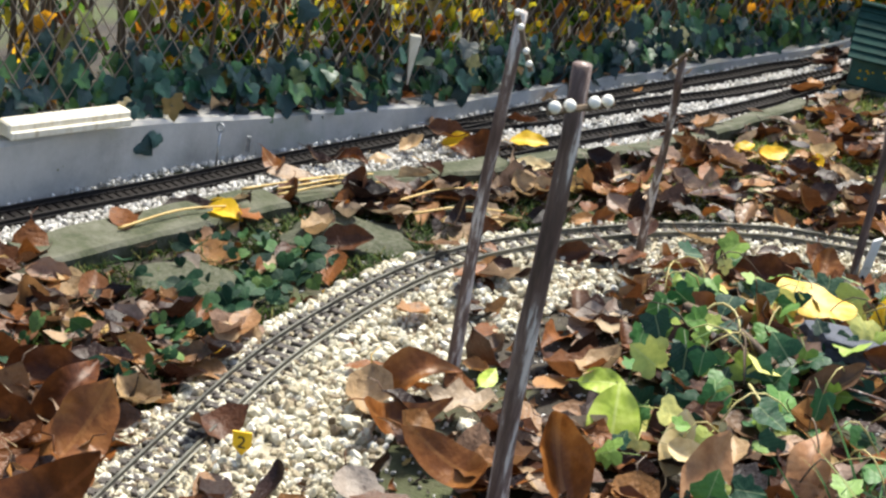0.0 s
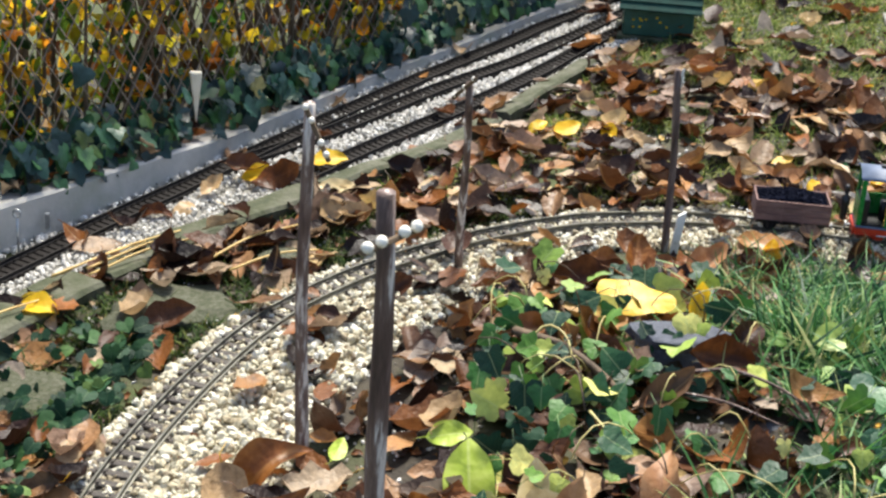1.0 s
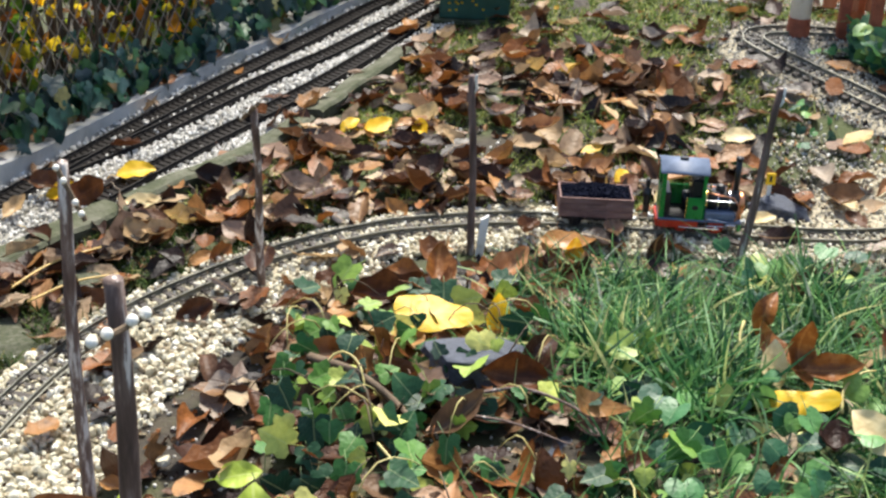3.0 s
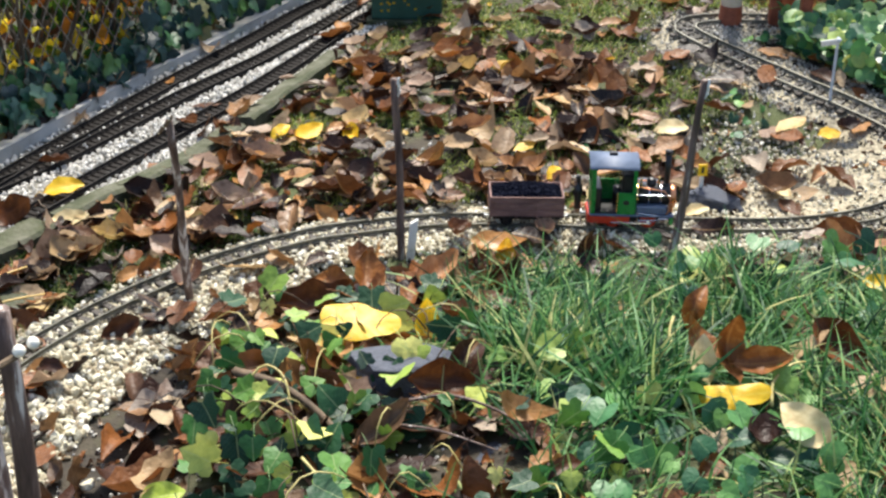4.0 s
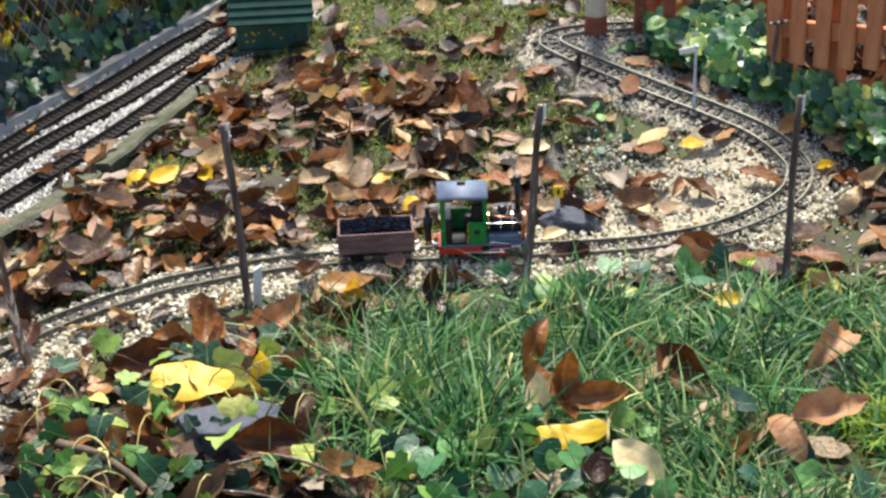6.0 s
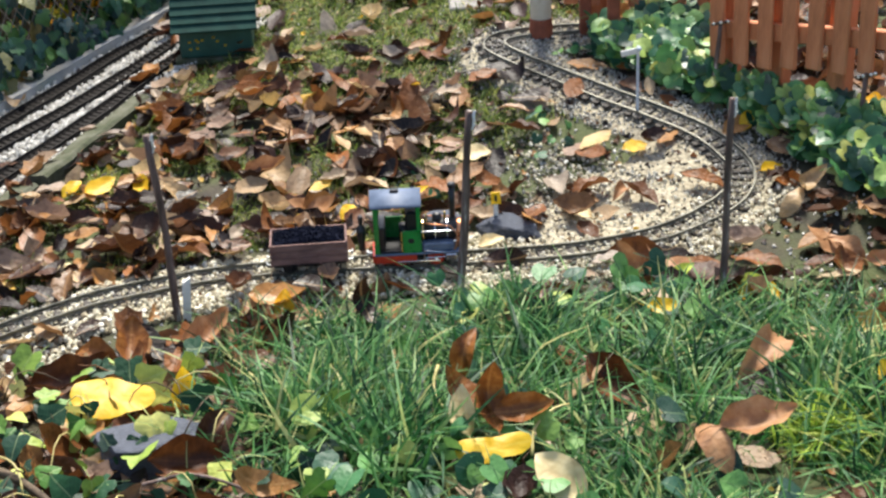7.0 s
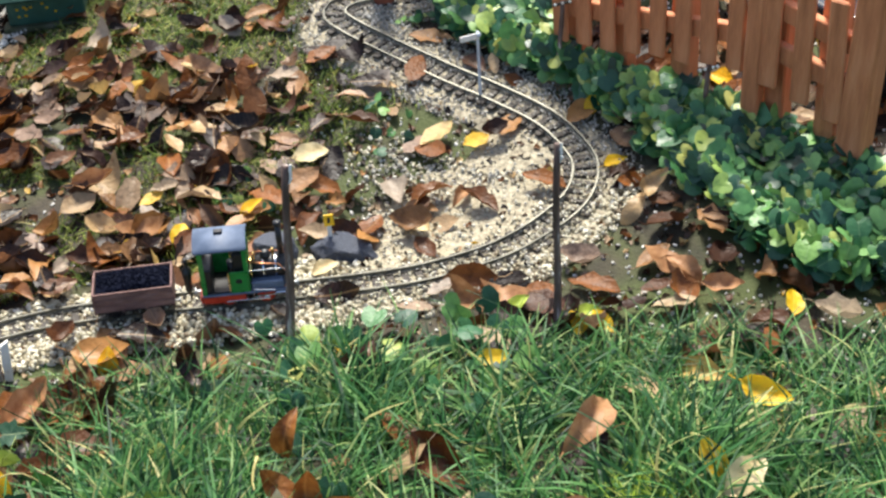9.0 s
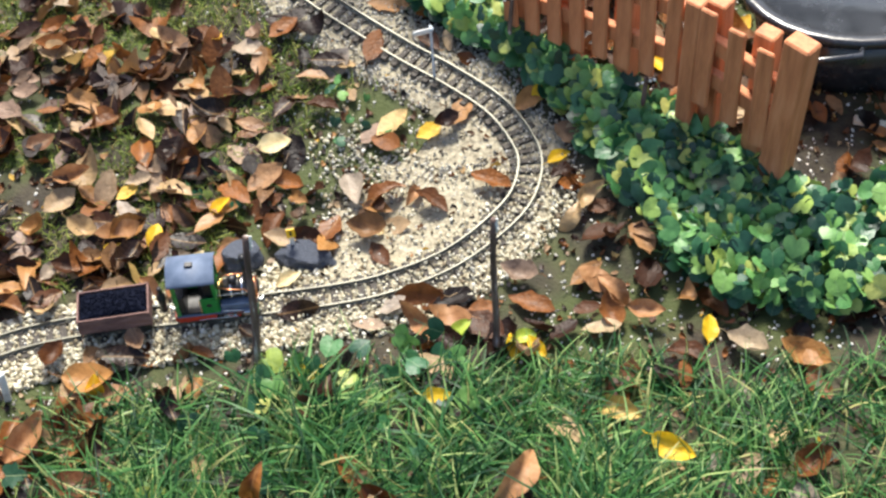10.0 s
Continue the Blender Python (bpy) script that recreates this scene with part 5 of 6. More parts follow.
# leaves that stand out: x, y, height, length, turn, tilt towards the front, kind
leaf_meshes = {k: [mesh_from(v, "fallen_leaf", M[k]) for v in (FL if k in ("leaf_yellow", "leaf_lime", "leaf_cream") else CU)] for k in ("leaf_yellow", "leaf_brown", "leaf_dark", "leaf_rust", "leaf_tan", "leaf_cream", "leaf_lime")}
YELLOW = [(-0.858, 2.580, 0.03, 0.075, 20, 20), (-0.417, 2.771, 0.03, 0.072, 10, 25), (-0.476, 2.788, 0.03, 0.05, 60, 25), (-0.333, 2.738, 0.03, 0.06, 150, 20),
          (-0.160, 1.957, 0.045, 0.066, 80, 60), (-0.041, 2.245, 0.03, 0.056, 75, 60),
          (0.339, 2.232, 0.02, 0.070, 8, 18), (0.545, 2.135, 0.03, 0.052, 10, 35), (0.690, 2.245, 0.02, 0.055, 30, 10), (0.725, 2.235, 0.02, 0.05, 100, 20),
          (0.911, 1.965, 0.04, 0.078, -5, 30), (0.801, 1.837, 0.045, 0.060, 115, 45), (1.030, 2.235, 0.02, 0.055, 25, 15), (0.950, 2.712, 0.055, 0.060, -40, 55),
          (0.813, 2.812, 0.030, 0.045, 80, 60), (0.829, 2.670, 0.012, 0.052, -5, 12), (0.941, 2.551, 0.02, 0.045, 120, 30), (-1.161, 1.883, 0.03, 0.085, 15, 20),
          (-0.972, 2.491, 0.03, 0.07, 30, 30), (-0.019, 2.564, 0.03, 0.055, 5, 20), (0.056, 2.589, 0.03, 0.05, 40, 20), (0.18, 2.639, 0.03, 0.05, 70, 20)]
BROWN = [(0.318, 2.372, 0.020, 0.085, 5, 35), (0.660, 1.941, 0.055, 0.125, 12, 25), (0.603, 1.744, 0.05, 0.115, 20, 25), (0.540, 1.725, 0.045, 0.10, 150, 20),
         (0.262, 1.837, 0.06, 0.100, 85, 60), (0.225, 1.862, 0.06, 0.085, 120, 50), (0.310, 1.807, 0.05, 0.09, 20, 40), (0.235, 1.977, 0.055, 0.085, 80, 60),
         (0.087, 2.191, 0.05, 0.085, 95, 70), (-0.150, 2.151, 0.03, 0.115, 35, 22), (-0.080, 2.200, 0.025, 0.09, -20, 22), (-0.310, 2.094, 0.03, 0.11, 150, 22),
         (-0.260, 2.106, 0.04, 0.10, 60, 28), (-0.020, 2.235, 0.025, 0.11, 8, 20), (0.531, 2.315, 0.025, 0.09, 155, 25), (0.580, 2.325, 0.025, 0.09, 145, 25),
         (0.400, 2.200, 0.03, 0.085, 15, 30), (0.360, 2.159, 0.04, 0.075, 100, 40), (-0.559, 1.248, 0.04, 0.13, 5, 35),
         (-0.458, 1.272, 0.045, 0.135, 100, 40), (-0.307, 1.314, 0.05, 0.12, 70, 40), (-0.202, 1.415, 0.05, 0.13, 110, 45),
         (-0.999, 2.516, 0.03, 0.10, 10, 25), (-1.066, 2.343, 0.02, 0.08, 25, 15), (-1.135, 2.236, 0.02, 0.075, 25, 15), (-1.191, 2.153, 0.02, 0.075, 20, 15),
         (-1.042, 2.424, 0.025, 0.07, 60, 25), (0.548, 2.621, 0.02, 0.058, 0, 15), (0.001, 2.607, 0.03, 0.10, 20, 30), (-0.096, 2.744, 0.04, 0.09, 30, 30), (0.850, 2.360, 0.03, 0.09, 130, 40),
         (0.880, 2.330, 0.03, 0.09, 100, 30), (0.930, 2.280, 0.03, 0.075, 20, 20), (0.83, 2.5, 0.03, 0.08, 60, 40), (0.858, 2.544, 0.03, 0.08, 20, 40), (-0.833, 2.059, 0.03, 0.07, 80, 30), (-0.632, 1.544, 0.02, 0.05, 30, 15),
         (-0.100, 1.810, 0.06, 0.10, 60, 45), (-0.030, 1.675, 0.05, 0.09, -30, 40), (-0.200, 1.650, 0.05, 0.10, 50, 40), (-0.420, 1.706, 0.03, 0.11, 20, 30), (-0.400, 1.823, 0.04, 0.11, 0, 30)]
CREAM = [(0.457, 2.559, 0.02, 0.065, 140, 15), (0.13, 2.5, 0.03, 0.068, 15, 25), (0.288, 2.771, 0.03, 0.068, 15, 25), (0.228, 1.815, 0.050, 0.07, 110, 50), (-0.350, 1.380, 0.04, 0.085, 80, 40),
         (0.835, 1.800, 0.05, 0.08, 15, 40), (0.340, 1.665, 0.045, 0.085, 150, 40), (-0.812, 2.447, 0.03, 0.07, 20, 30), (-0.423, 2.444, 0.02, 0.055, 50, 25), (0.300, 2.450, 0.02, 0.05, 10, 25), (-0.330, 1.350, 0.05, 0.06, 20, 30)]
# The near left ones are dark partly in place of the shade there.
DARK = [(-0.952, 1.115, 0.05, 0.130, 80, 40), (-1.010, 1.180, 0.05, 0.125, 60, 45), (-1.060, 1.235, 0.04, 0.115, 20, 35), (-0.985, 1.030, 0.03, 0.140, 130, 30), (-1.045, 1.120, 0.03, 0.120, 150, 35),
        (-0.915, 0.960, 0.04, 0.150, 30, 35), (0.446, 1.930, 0.004, 0.110, -35, 35), (-0.687, 1.440, 0.040, 0.125, 70, 35), (-0.675, 1.354, 0.02, 0.110, 0, 22), (-0.330, 2.020, 0.03, 0.120, 10, 20),
        (-0.930, 2.470, 0.035, 0.10, 40, 40), (-1.110, 2.300, 0.02, 0.08, 25, 15), (-0.135, 1.760, 0.05, 0.10, 160, 35)]
LIME = [(-0.431, 1.417, 0.045, 0.105, 100, 45), (-0.610, 1.519, 0.02, 0.045, 30, 15), (-0.471, 1.526, 0.04, 0.06, 20, 35), (0.600, 2.290, 0.03, 0.05, 60, 30), (0.705, 2.260, 0.02, 0.05, 150, 10)]
TAN = {(0.660, 1.941), (0.603, 1.744), (0.540, 1.725), (0.531, 2.315), (0.580, 2.325), (-0.020, 2.235), (-0.150, 2.151), (0.001, 2.607), (0.850, 2.360),
       (0.880, 2.330), (0.930, 2.280), (0.548, 2.621), (-0.096, 2.744), (-0.202, 1.415), (-0.307, 1.314)}
RUST = {(-0.952, 1.115), (0.262, 1.837), (0.225, 1.862), (0.235, 1.977), (0.310, 1.807), (-0.310, 2.094), (-0.260, 2.106), (-0.080, 2.200), (-0.687, 1.440), (-0.675, 1.354)}
WORDS = {"leaf_rust": "large curled rust-brown fallen leaf", "leaf_tan": "curled dry tan fallen leaf", "leaf_yellow": "bright yellow fallen leaf with brown specks", "leaf_brown": "curled glossy brown fallen leaf", "leaf_dark": "large wet dark-brown, shade-toned fallen leaf", "leaf_cream": "pale cream fallen leaf", "leaf_lime": "lime-green fallen leaf"}
for kind, rows in (("leaf_yellow", YELLOW), ("leaf_brown", BROWN), ("leaf_dark", DARK), ("leaf_cream", CREAM), ("leaf_lime", LIME)):
    for k, (x, y, z, L, turn, tilt) in enumerate(rows):
        look_of = "leaf_tan" if kind == "leaf_brown" and (x, y) in TAN else "leaf_rust" if (y < 1.5 and kind == "leaf_brown") or (x, y) in RUST else kind
        o = new("fallen_leaf", leaf_meshes[look_of][k % len(leaf_meshes[look_of])])
        lift = 0.018 if y < 2.2 and x > -0.1 else 0.0
        tv = radians(tilt)
        o.matrix_basis = facing(x, y, bump_height(x, y) + z * 0.85 + lift, (0.35 * math.sin(k * 1.7), -math.sin(tv), math.cos(tv)), turn, L * (0.9 if kind == "leaf_brown" else 1.0))
        where = " on the gravel" if loop_dist(x, y) < 0.17 else " in the grass" if y < 2.25 and x > -0.1 else " in the ivy" if y < 2.2 else " among the leaf litter"
        tagged(o, WORDS[look_of] + where, "leaf", "single fallen leaves")


cl = tagged(new("fallen_leaf", mesh_from(arrays(cleft_leaf(5)), "fallen_leaf", M["leaf_yellow"])), "bright yellow two-lobed fallen leaf lying in the grass", "leaf", "single fallen leaves")
rl = tagged(new("fallen_leaf", mesh_from(arrays(cleft_leaf(9, 0.03, 0.72)), "fallen_leaf", M["leaf_yellow"])), "broad yellow fallen leaf with brown specks on the ivy", "leaf", "single fallen leaves")
rl.matrix_basis = facing(-0.258, 1.930, bump_height(-0.258, 1.930) + 0.048, (0.05, -0.30, 0.95), -14, 0.115)
cl.matrix_basis = facing(0.260, 1.750, 0.052, (0.05, -0.50, 0.86), 4, 0.098)


# ---- ivy ----
def ivy_clump(name, label, boxes, kinds, cnt, keep, size, rise, mat_piece, mat_mass, seed, inside=None, lean=35):
    rnd = random.Random(seed)
    spots = []
    while len(spots) < cnt:
        x0, x1, y0, y1 = boxes[rnd.randrange(len(boxes))]
        x, y = rnd.uniform(x0, x1), rnd.uniform(y0, y1)
        if (inside and not inside(x, y)) or loop_dist(x, y) < 0.085 or hollow(x, y):
            continue
        z = bump_height(x, y) + rnd.uniform(0.25, 1.0) * rise
        tv = radians(rnd.gauss(lean, 27))
        nrm = (rnd.gauss(0, 0.42), -math.sin(tv), math.cos(tv))
        spots.append((x, y, z, nrm, rnd.gauss(-90, 75), rnd.uniform(*size)))
    spots.sort(key=lambda s: s[1])
    plant = mass(name, kinds, [(rnd.randrange(8), facing(*s)) for s in spots[keep:]], mat_mass, label, "ivy", True) if cnt > keep else thing(name, pose(0, 0, 0), label, "ivy")
    mes = [mesh_from(v, "ivy_leaf", mat_piece) for v in kinds]
    for s in spots[:keep]:
        o = new("ivy_leaf", mes[rnd.randrange(8)])
        o.parent = plant
        o.matrix_basis = facing(*s)
    return plant


def in_bed(x, y):
    line = float(np.interp(y, [2.24, 2.29, 2.366, 2.45, 2.537, 2.633, 2.714, 2.81, 2.93, 3.05, 3.2], [1.20, 1.05, 0.99, 0.95, 0.914, 0.895, 0.834, 0.770, 0.67, 0.60, 0.53]))
    fence = 0.80 + (2.935 - y) * 0.98 if y < 2.935 else 0.80
    return line + 0.015 * noise.noise((y * 30, x * 30, 2)) < x < (1.45 if y < 2.46 else max(fence, line + 0.05))


ivy_clump("ivy_bed", "dense glossy green ivy bed in front of the picket fence", [(0.5, 1.45, 2.23, 3.22)], HE, 1900, 290, (0.020, 0.046), 0.082, M["ivy"], M["ivy_stuff"], 21, in_bed)
plant = ivy_clump("ivy_plant", "trailing ivy with dark and lime-green leaves among dead leaves", [(-0.44, -0.05, 1.28, 2.10), (-0.46, -0.25, 1.35, 2.0), (-0.30, 0.10, 1.5, 2.02)], IV, 215, 215, (0.021, 0.052), 0.064, M["ivy_fore"], M["ivy_stuff"], 22, None, 42)


def ivy_stems(plant):
    """Pale arching leaf stalks and runners."""
    rnd = random.Random(27)
    for i in range(30):
        x, y = rnd.uniform(-0.45, 0.02), rnd.uniform(1.30, 2.02)
        if loop_dist(x, y) < 0.16:
            continue
        L, ang, z = rnd.uniform(0.05, 0.12), rnd.uniform(0, math.tau), bump_height(x, y) + 0.02
        pts = [(x + math.cos(ang) * L * f + 0.012 * math.sin(f * 3 + i), y + math.sin(ang) * L * f, z + 0.055 * math.sin(math.pi * (0.15 + 0.75 * f))) for f in (0, 0.2, 0.4, 0.6, 0.8, 1.0)]
        part("stem", tube(bmesh.new(), pts, [0.0012, 0.0012, 0.0011, 0.0010, 0.0009, 0.0008], 5), M["stem"] if i % 3 else M["bark"], plant, "thin pale leaf stalk", smooth=True)


ivy_stems(plant)
ivy_clump("ground_ivy", "small round-leaved ground ivy growing in the grass", [(0.0, 0.75, 1.55, 2.22), (0.2, 0.6, 2.12, 2.27), (0.0, 0.35, 1.5, 1.8)], HE, 110, 110, (0.026, 0.050), 0.055, M["ivy"], M["ivy_stuff"], 23)
ivy_clump("ground_ivy", "dark little ground ivy on bare soil beside the track, part shade in its colour", [(-1.18, -0.95, 1.25, 1.84), (-1.05, -0.94, 1.30, 1.80), (-1.02, -0.93, 1.50, 1.86)], HE, 190, 190, (0.016, 0.034), 0.035, M["ivy_dark"], M["ivy_stuff"], 24)
ivy_clump("ground_ivy", "yellow-green ground ivy tuft by the gravel bend", [(0.40, 0.53, 2.74, 2.90), (0.10, 0.30, 2.62, 2.75), (0.48, 0.66, 3.03, 3.20), (0.48, 0.56, 3.12, 3.20)], HE, 40, 40, (0.014, 0.028), 0.025, M["ivy"], M["ivy_stuff"], 25)


def wall_ivy():
    rnd = random.Random(31)
    spots = []
    for i in range(1700):
        k = rnd.randrange(len(wall_q))
        p, t = wall_q[k], wall_t[k]
        o = rnd.uniform(-0.14, -0.006)
        if 1.68 < p[1] < 1.95 and o > -0.06:
            continue
        if 2.56 < p[1] < 2.66 and o > -0.085:
            continue
        clump = 0.55 + 0.8 * noise.noise((p[0] * 5, p[1] * 5, 9))
        z = 0.082 * wall_top(p[1]) + abs(rnd.gauss(0, 0.085)) * max(clump, 0.2)
        if rnd.random() < 0.035:
            o, z = rnd.uniform(-0.03, 0.012), rnd.uniform(0.045, 0.09)
        x, y = p[0] + t[1] * o, p[1] - t[0] * o
        nrm = (t[1] + rnd.gauss(0, 0.3), -t[0] + rnd.gauss(0, 0.3), abs(rnd.gauss(0.45, 0.3)))
        m = Vector(nrm).to_track_quat("Z", "Y").to_matrix().to_4x4()
        spots.append((rnd.randrange(8), Matrix.Translation((x, y, z)) @ m @ Matrix.Rotation(radians(rnd.gauss(-90, 35)), 4, "Z") @ Matrix.Scale(rnd.uniform(0.024, 0.050), 4)))
    mass("climbing_ivy", IV, spots, M["ivy_wall"], "dark blue-green ivy climbing the wire fence over the wall", "ivy", True)


wall_ivy()


def wall_leaves():
    rnd = random.Random(36)
    spots = []
    for i in range(95):
        k = rnd.randrange(len(wall_q) - 40)
        p, t = wall_q[k], wall_t[k]
        o = rnd.uniform(-0.09, -0.012)
        if 1.68 < p[1] < 1.95:
            continue
        z = 0.084 * wall_top(p[1])
        spots.append((rnd.randrange(20), pose(p[0] + t[1] * o, p[1] - t[0] * o, z + 0.006, rnd.gauss(0, 20), rnd.gauss(0, 20), rnd.uniform(0, 360)) @ Matrix.Scale(rnd.uniform(0.035, 0.075), 4)))
    mass("leaf_litter", OV, spots, M["leaf_litter"], "dead brown leaves caught on top of the wall", "leaf litter", True)


wall_leaves()


def hedge():
    rnd = random.Random(41)
    spots = []
    for i in range(5200):
        k = rnd.randrange(len(wall_q))
        p, t = wall_q[k], wall_t[k]
        o = -0.085 - abs(rnd.gauss(0, 0.17))
        x, y = p[0] + t[1] * o, p[1] - t[0] * o
        if noise.noise((x * 6, y * 6, 1.0)) < -0.05:
            continue
        spots.append((rnd.randrange(6), place(x, y, rnd.uniform(0.06, 0.46), rnd.uniform(0.020, 0.050))))
    for i in range(5000):
        x, y = rnd.uniform(-1.3, 0.34), rnd.uniform(4.05, 4.5)
        spots.append((rnd.randrange(6), place(x, y, rnd.uniform(0.0, 0.30), rnd.uniform(0.03, 0.06))))
    hd = mass("hedge", HG, spots, M["hedge"], "mixed autumn hedge with green, yellow and rusty leaves", "hedge", True)
    bm = bmesh.new()
    for i in range(260):
        k = rnd.randrange(len(wall_q))
        p, t = wall_q[k], wall_t[k]
        o = -0.12 - abs(rnd.gauss(0, 0.2))
        x, y = p[0] + t[1] * o, p[1] - t[0] * o
        dx, dy = rnd.gauss(0, 0.12), rnd.gauss(0, 0.12)
        tube(bm, [(x, y, -0.02), (x + dx * 0.4, y + dy * 0.4, 0.25), (x + dx, y + dy, 0.5)], [rnd.uniform(0.003, 0.008), 0.004, 0.002], 5)
    part("branches", bm, M["bark"], hd)


hedge()


# ---- grass ----
def blade(seed):
    r = random.Random(seed)
    b, tw = r.uniform(0.4, 1.9), r.uniform(-0.4, 0.4)
    v, f = [], []
    for i in range(6):
        t = i / 5
        w = 0.031 * (1 - t) ** 0.6 + 0.0015
        y, z = b * t * t * 0.75, t * (1 - 0.36 * b * t)
        v += [(-w + tw * t * t, y, z), (w + tw * t * t, y, z)]
    for i in range(5):
        f.append([2 * i, 2 * i + 1, 2 * i + 3, 2 * i + 2])
    return np.array(v), f


BL = [blade(k) for k in range(18)]


# grass shortened so the camera sees the leaves there: x, y, reach
CLEARED = [(0.256, 1.745, 0.060), (0.250, 1.800, 0.050), (0.300, 1.775, 0.050), (0.600, 1.715, 0.070), (0.540, 1.700, 0.055), (0.655, 1.925, 0.060), (0.441, 1.905, 0.055),
           (0.235, 1.955, 0.045), (0.890, 1.950, 0.050), (0.840, 1.790, 0.045), (0.340, 1.650, 0.050), (0.705, 1.780, 0.050), (0.550, 2.120, 0.035), (0.400, 2.180, 0.045)]


def cleared(x, y):
    return any((x - a) ** 2 + (y - b) ** 2 < r * r for a, b, r in CLEARED)


def grass_amount(x, y):
    if loop_dist(x, y) < 0.12 or hollow(x, y):
        return 0.0
    edge = 2.24 - 0.10 * max(0.0, min(1.0, (x - 0.75) / 0.3)) + 0.02 * noise.noise((x * 9, 0, 0))
    if y < edge and x > -0.20:
        g = min(1.0, (x + 0.20) / 0.16) * min(1.0, max(0.0, (edge - y) / 0.06))
        if x < 0.35 and y < 1.78:
            g *= 0.45
        return g * (0.55 + 0.9 * noise.noise((x * 7, y * 7, 2)))
    return 0.0


def near_inner(x, y):
    """On the inner side of the loop's first curve."""
    k = int(((loop_q - (x, y)) ** 2).sum(1).argmin())
    t = loop_t[k]
    return (x - loop_q[k][0]) * t[1] - (y - loop_q[k][1]) * t[0] > 0


def build_grass():
    rnd = random.Random(51)
    spots = []
    tufts = [(0.06, 1.93), (0.02, 1.86), (0.12, 1.80), (0.80, 1.86), (0.75, 1.83), (0.36, 2.10), (0.55, 2.06)]
    while len(spots) < 21000:
        if rnd.random() < 0.14:
            tx, ty = tufts[rnd.randrange(len(tufts))]
            x, y, tall = rnd.gauss(tx, 0.05), rnd.gauss(ty, 0.05), 1.35
        else:
            x, y, tall = rnd.uniform(-0.20, 1.45), rnd.uniform(1.2, 2.26), 1.0
        if rnd.random() > grass_amount(x, y):
            continue
        L = rnd.uniform(0.036, 0.098) * tall * (0.42 if cleared(x, y) else 1.0)
        comb = 140 * noise.noise((x * 3.5, y * 3.5, 8))
        spots.append((rnd.randrange(18), pose(x, y, bump_height(x, y) - 0.003, rnd.gauss(0, 30), rnd.gauss(0, 30), comb + rnd.uniform(-110, 110)) @ Matrix.Scale(L, 4)))
    mass("grass", BL, spots, M["grass"], "lush green unmown grass on the bank", "grass")
    spots = []
    for i in range(420):
        a, r = rnd.uniform(0, 360), abs(rnd.gauss(0, 0.024))
        x, y = 0.705 + 1.25 * r * math.cos(a), 1.788 + r * math.sin(a)
        spots.append((rnd.randrange(18), pose(x, y, bump_height(x, y) - 0.003, rnd.gauss(0, 26), rnd.gauss(0, 26), rnd.uniform(0, 360)) @ Matrix.Scale(rnd.uniform(0.045, 0.085), 4)))
    mass("grass_tuft", BL, spots, M["sun_tinted_grass"], "tuft of grass on the bank with sunlight in its lime colour", "grass")
    spots = []
    while len(spots) < 28000:
        x, y = rnd.uniform(-0.75, 1.0), rnd.uniform(2.44, 3.9)
        if x < kerb_side(y) + 0.05 or loop_dist(x, y) < 0.09 or (x > 0.40 and y < 2.88) or x > 0.52 + 0.4 * (y > 3.3):
            continue
        if noise.noise((x * 4.5, y * 4.5, 3)) < -0.18 and y < 3.3:
            continue
        L = rnd.uniform(0.010, 0.030)
        spots.append((rnd.randrange(18), pose(x, y, bump_height(x, y) - 0.002, rnd.gauss(0, 25), rnd.gauss(0, 25), rnd.uniform(0, 360)) @ Matrix.Diagonal((L * 2.2, L, L, 1))))
    mossy = []
    while len(mossy) < 9000:
        x, y = rnd.uniform(-1.25, -0.40), rnd.uniform(1.20, 2.42)
        d = loop_dist(x, y)
        if x < kerb_side(y) + 0.045 or d < 0.052 or near_inner(x, y):
            continue
        if noise.noise((x * 8, y * 8, 12)) < -0.12:
            continue
        L = rnd.uniform(0.010, 0.030)
        mossy.append((rnd.randrange(18), pose(x, y, bump_height(x, y) - 0.002, rnd.gauss(0, 25), rnd.gauss(0, 25), rnd.uniform(0, 360)) @ Matrix.Diagonal((L * 2.4, L, L, 1))))
    mass("moss", BL, mossy, M["moss"], "dark green moss and short turf beside the edging", "moss")
    mass("lawn", BL, spots, M["moss_grass"], "thin mossy lawn showing between the leaves", "grass")


build_grass()


# ---- stones, twigs, straw ----
def build_rock(x, y, z, size, turn, seed, label, mat="rock"):
    rnd = random.Random(seed)
    bm = bmesh.new()
    bmesh.ops.create_icosphere(bm, subdivisions=3, radius=0.5)
    for v in bm.verts:
        n = v.co.normalized()
        v.co *= 1 + 0.35 * noise.noise(n * 1.6 + Vector((seed, 0, 0))) + 0.08 * noise.noise(n * 6)
        v.co.z = max(min(v.co.z, 0.30), -0.3)
    ob = new("rock", mesh_of("rock", bm, M[mat], False))
    ob.matrix_basis = pose(x, y, z, rnd.uniform(-8, 8), rnd.uniform(-8, 8), turn) @ Matrix.Diagonal((*size, 1))
    return tagged(ob, label, "rock", "loose rocks")


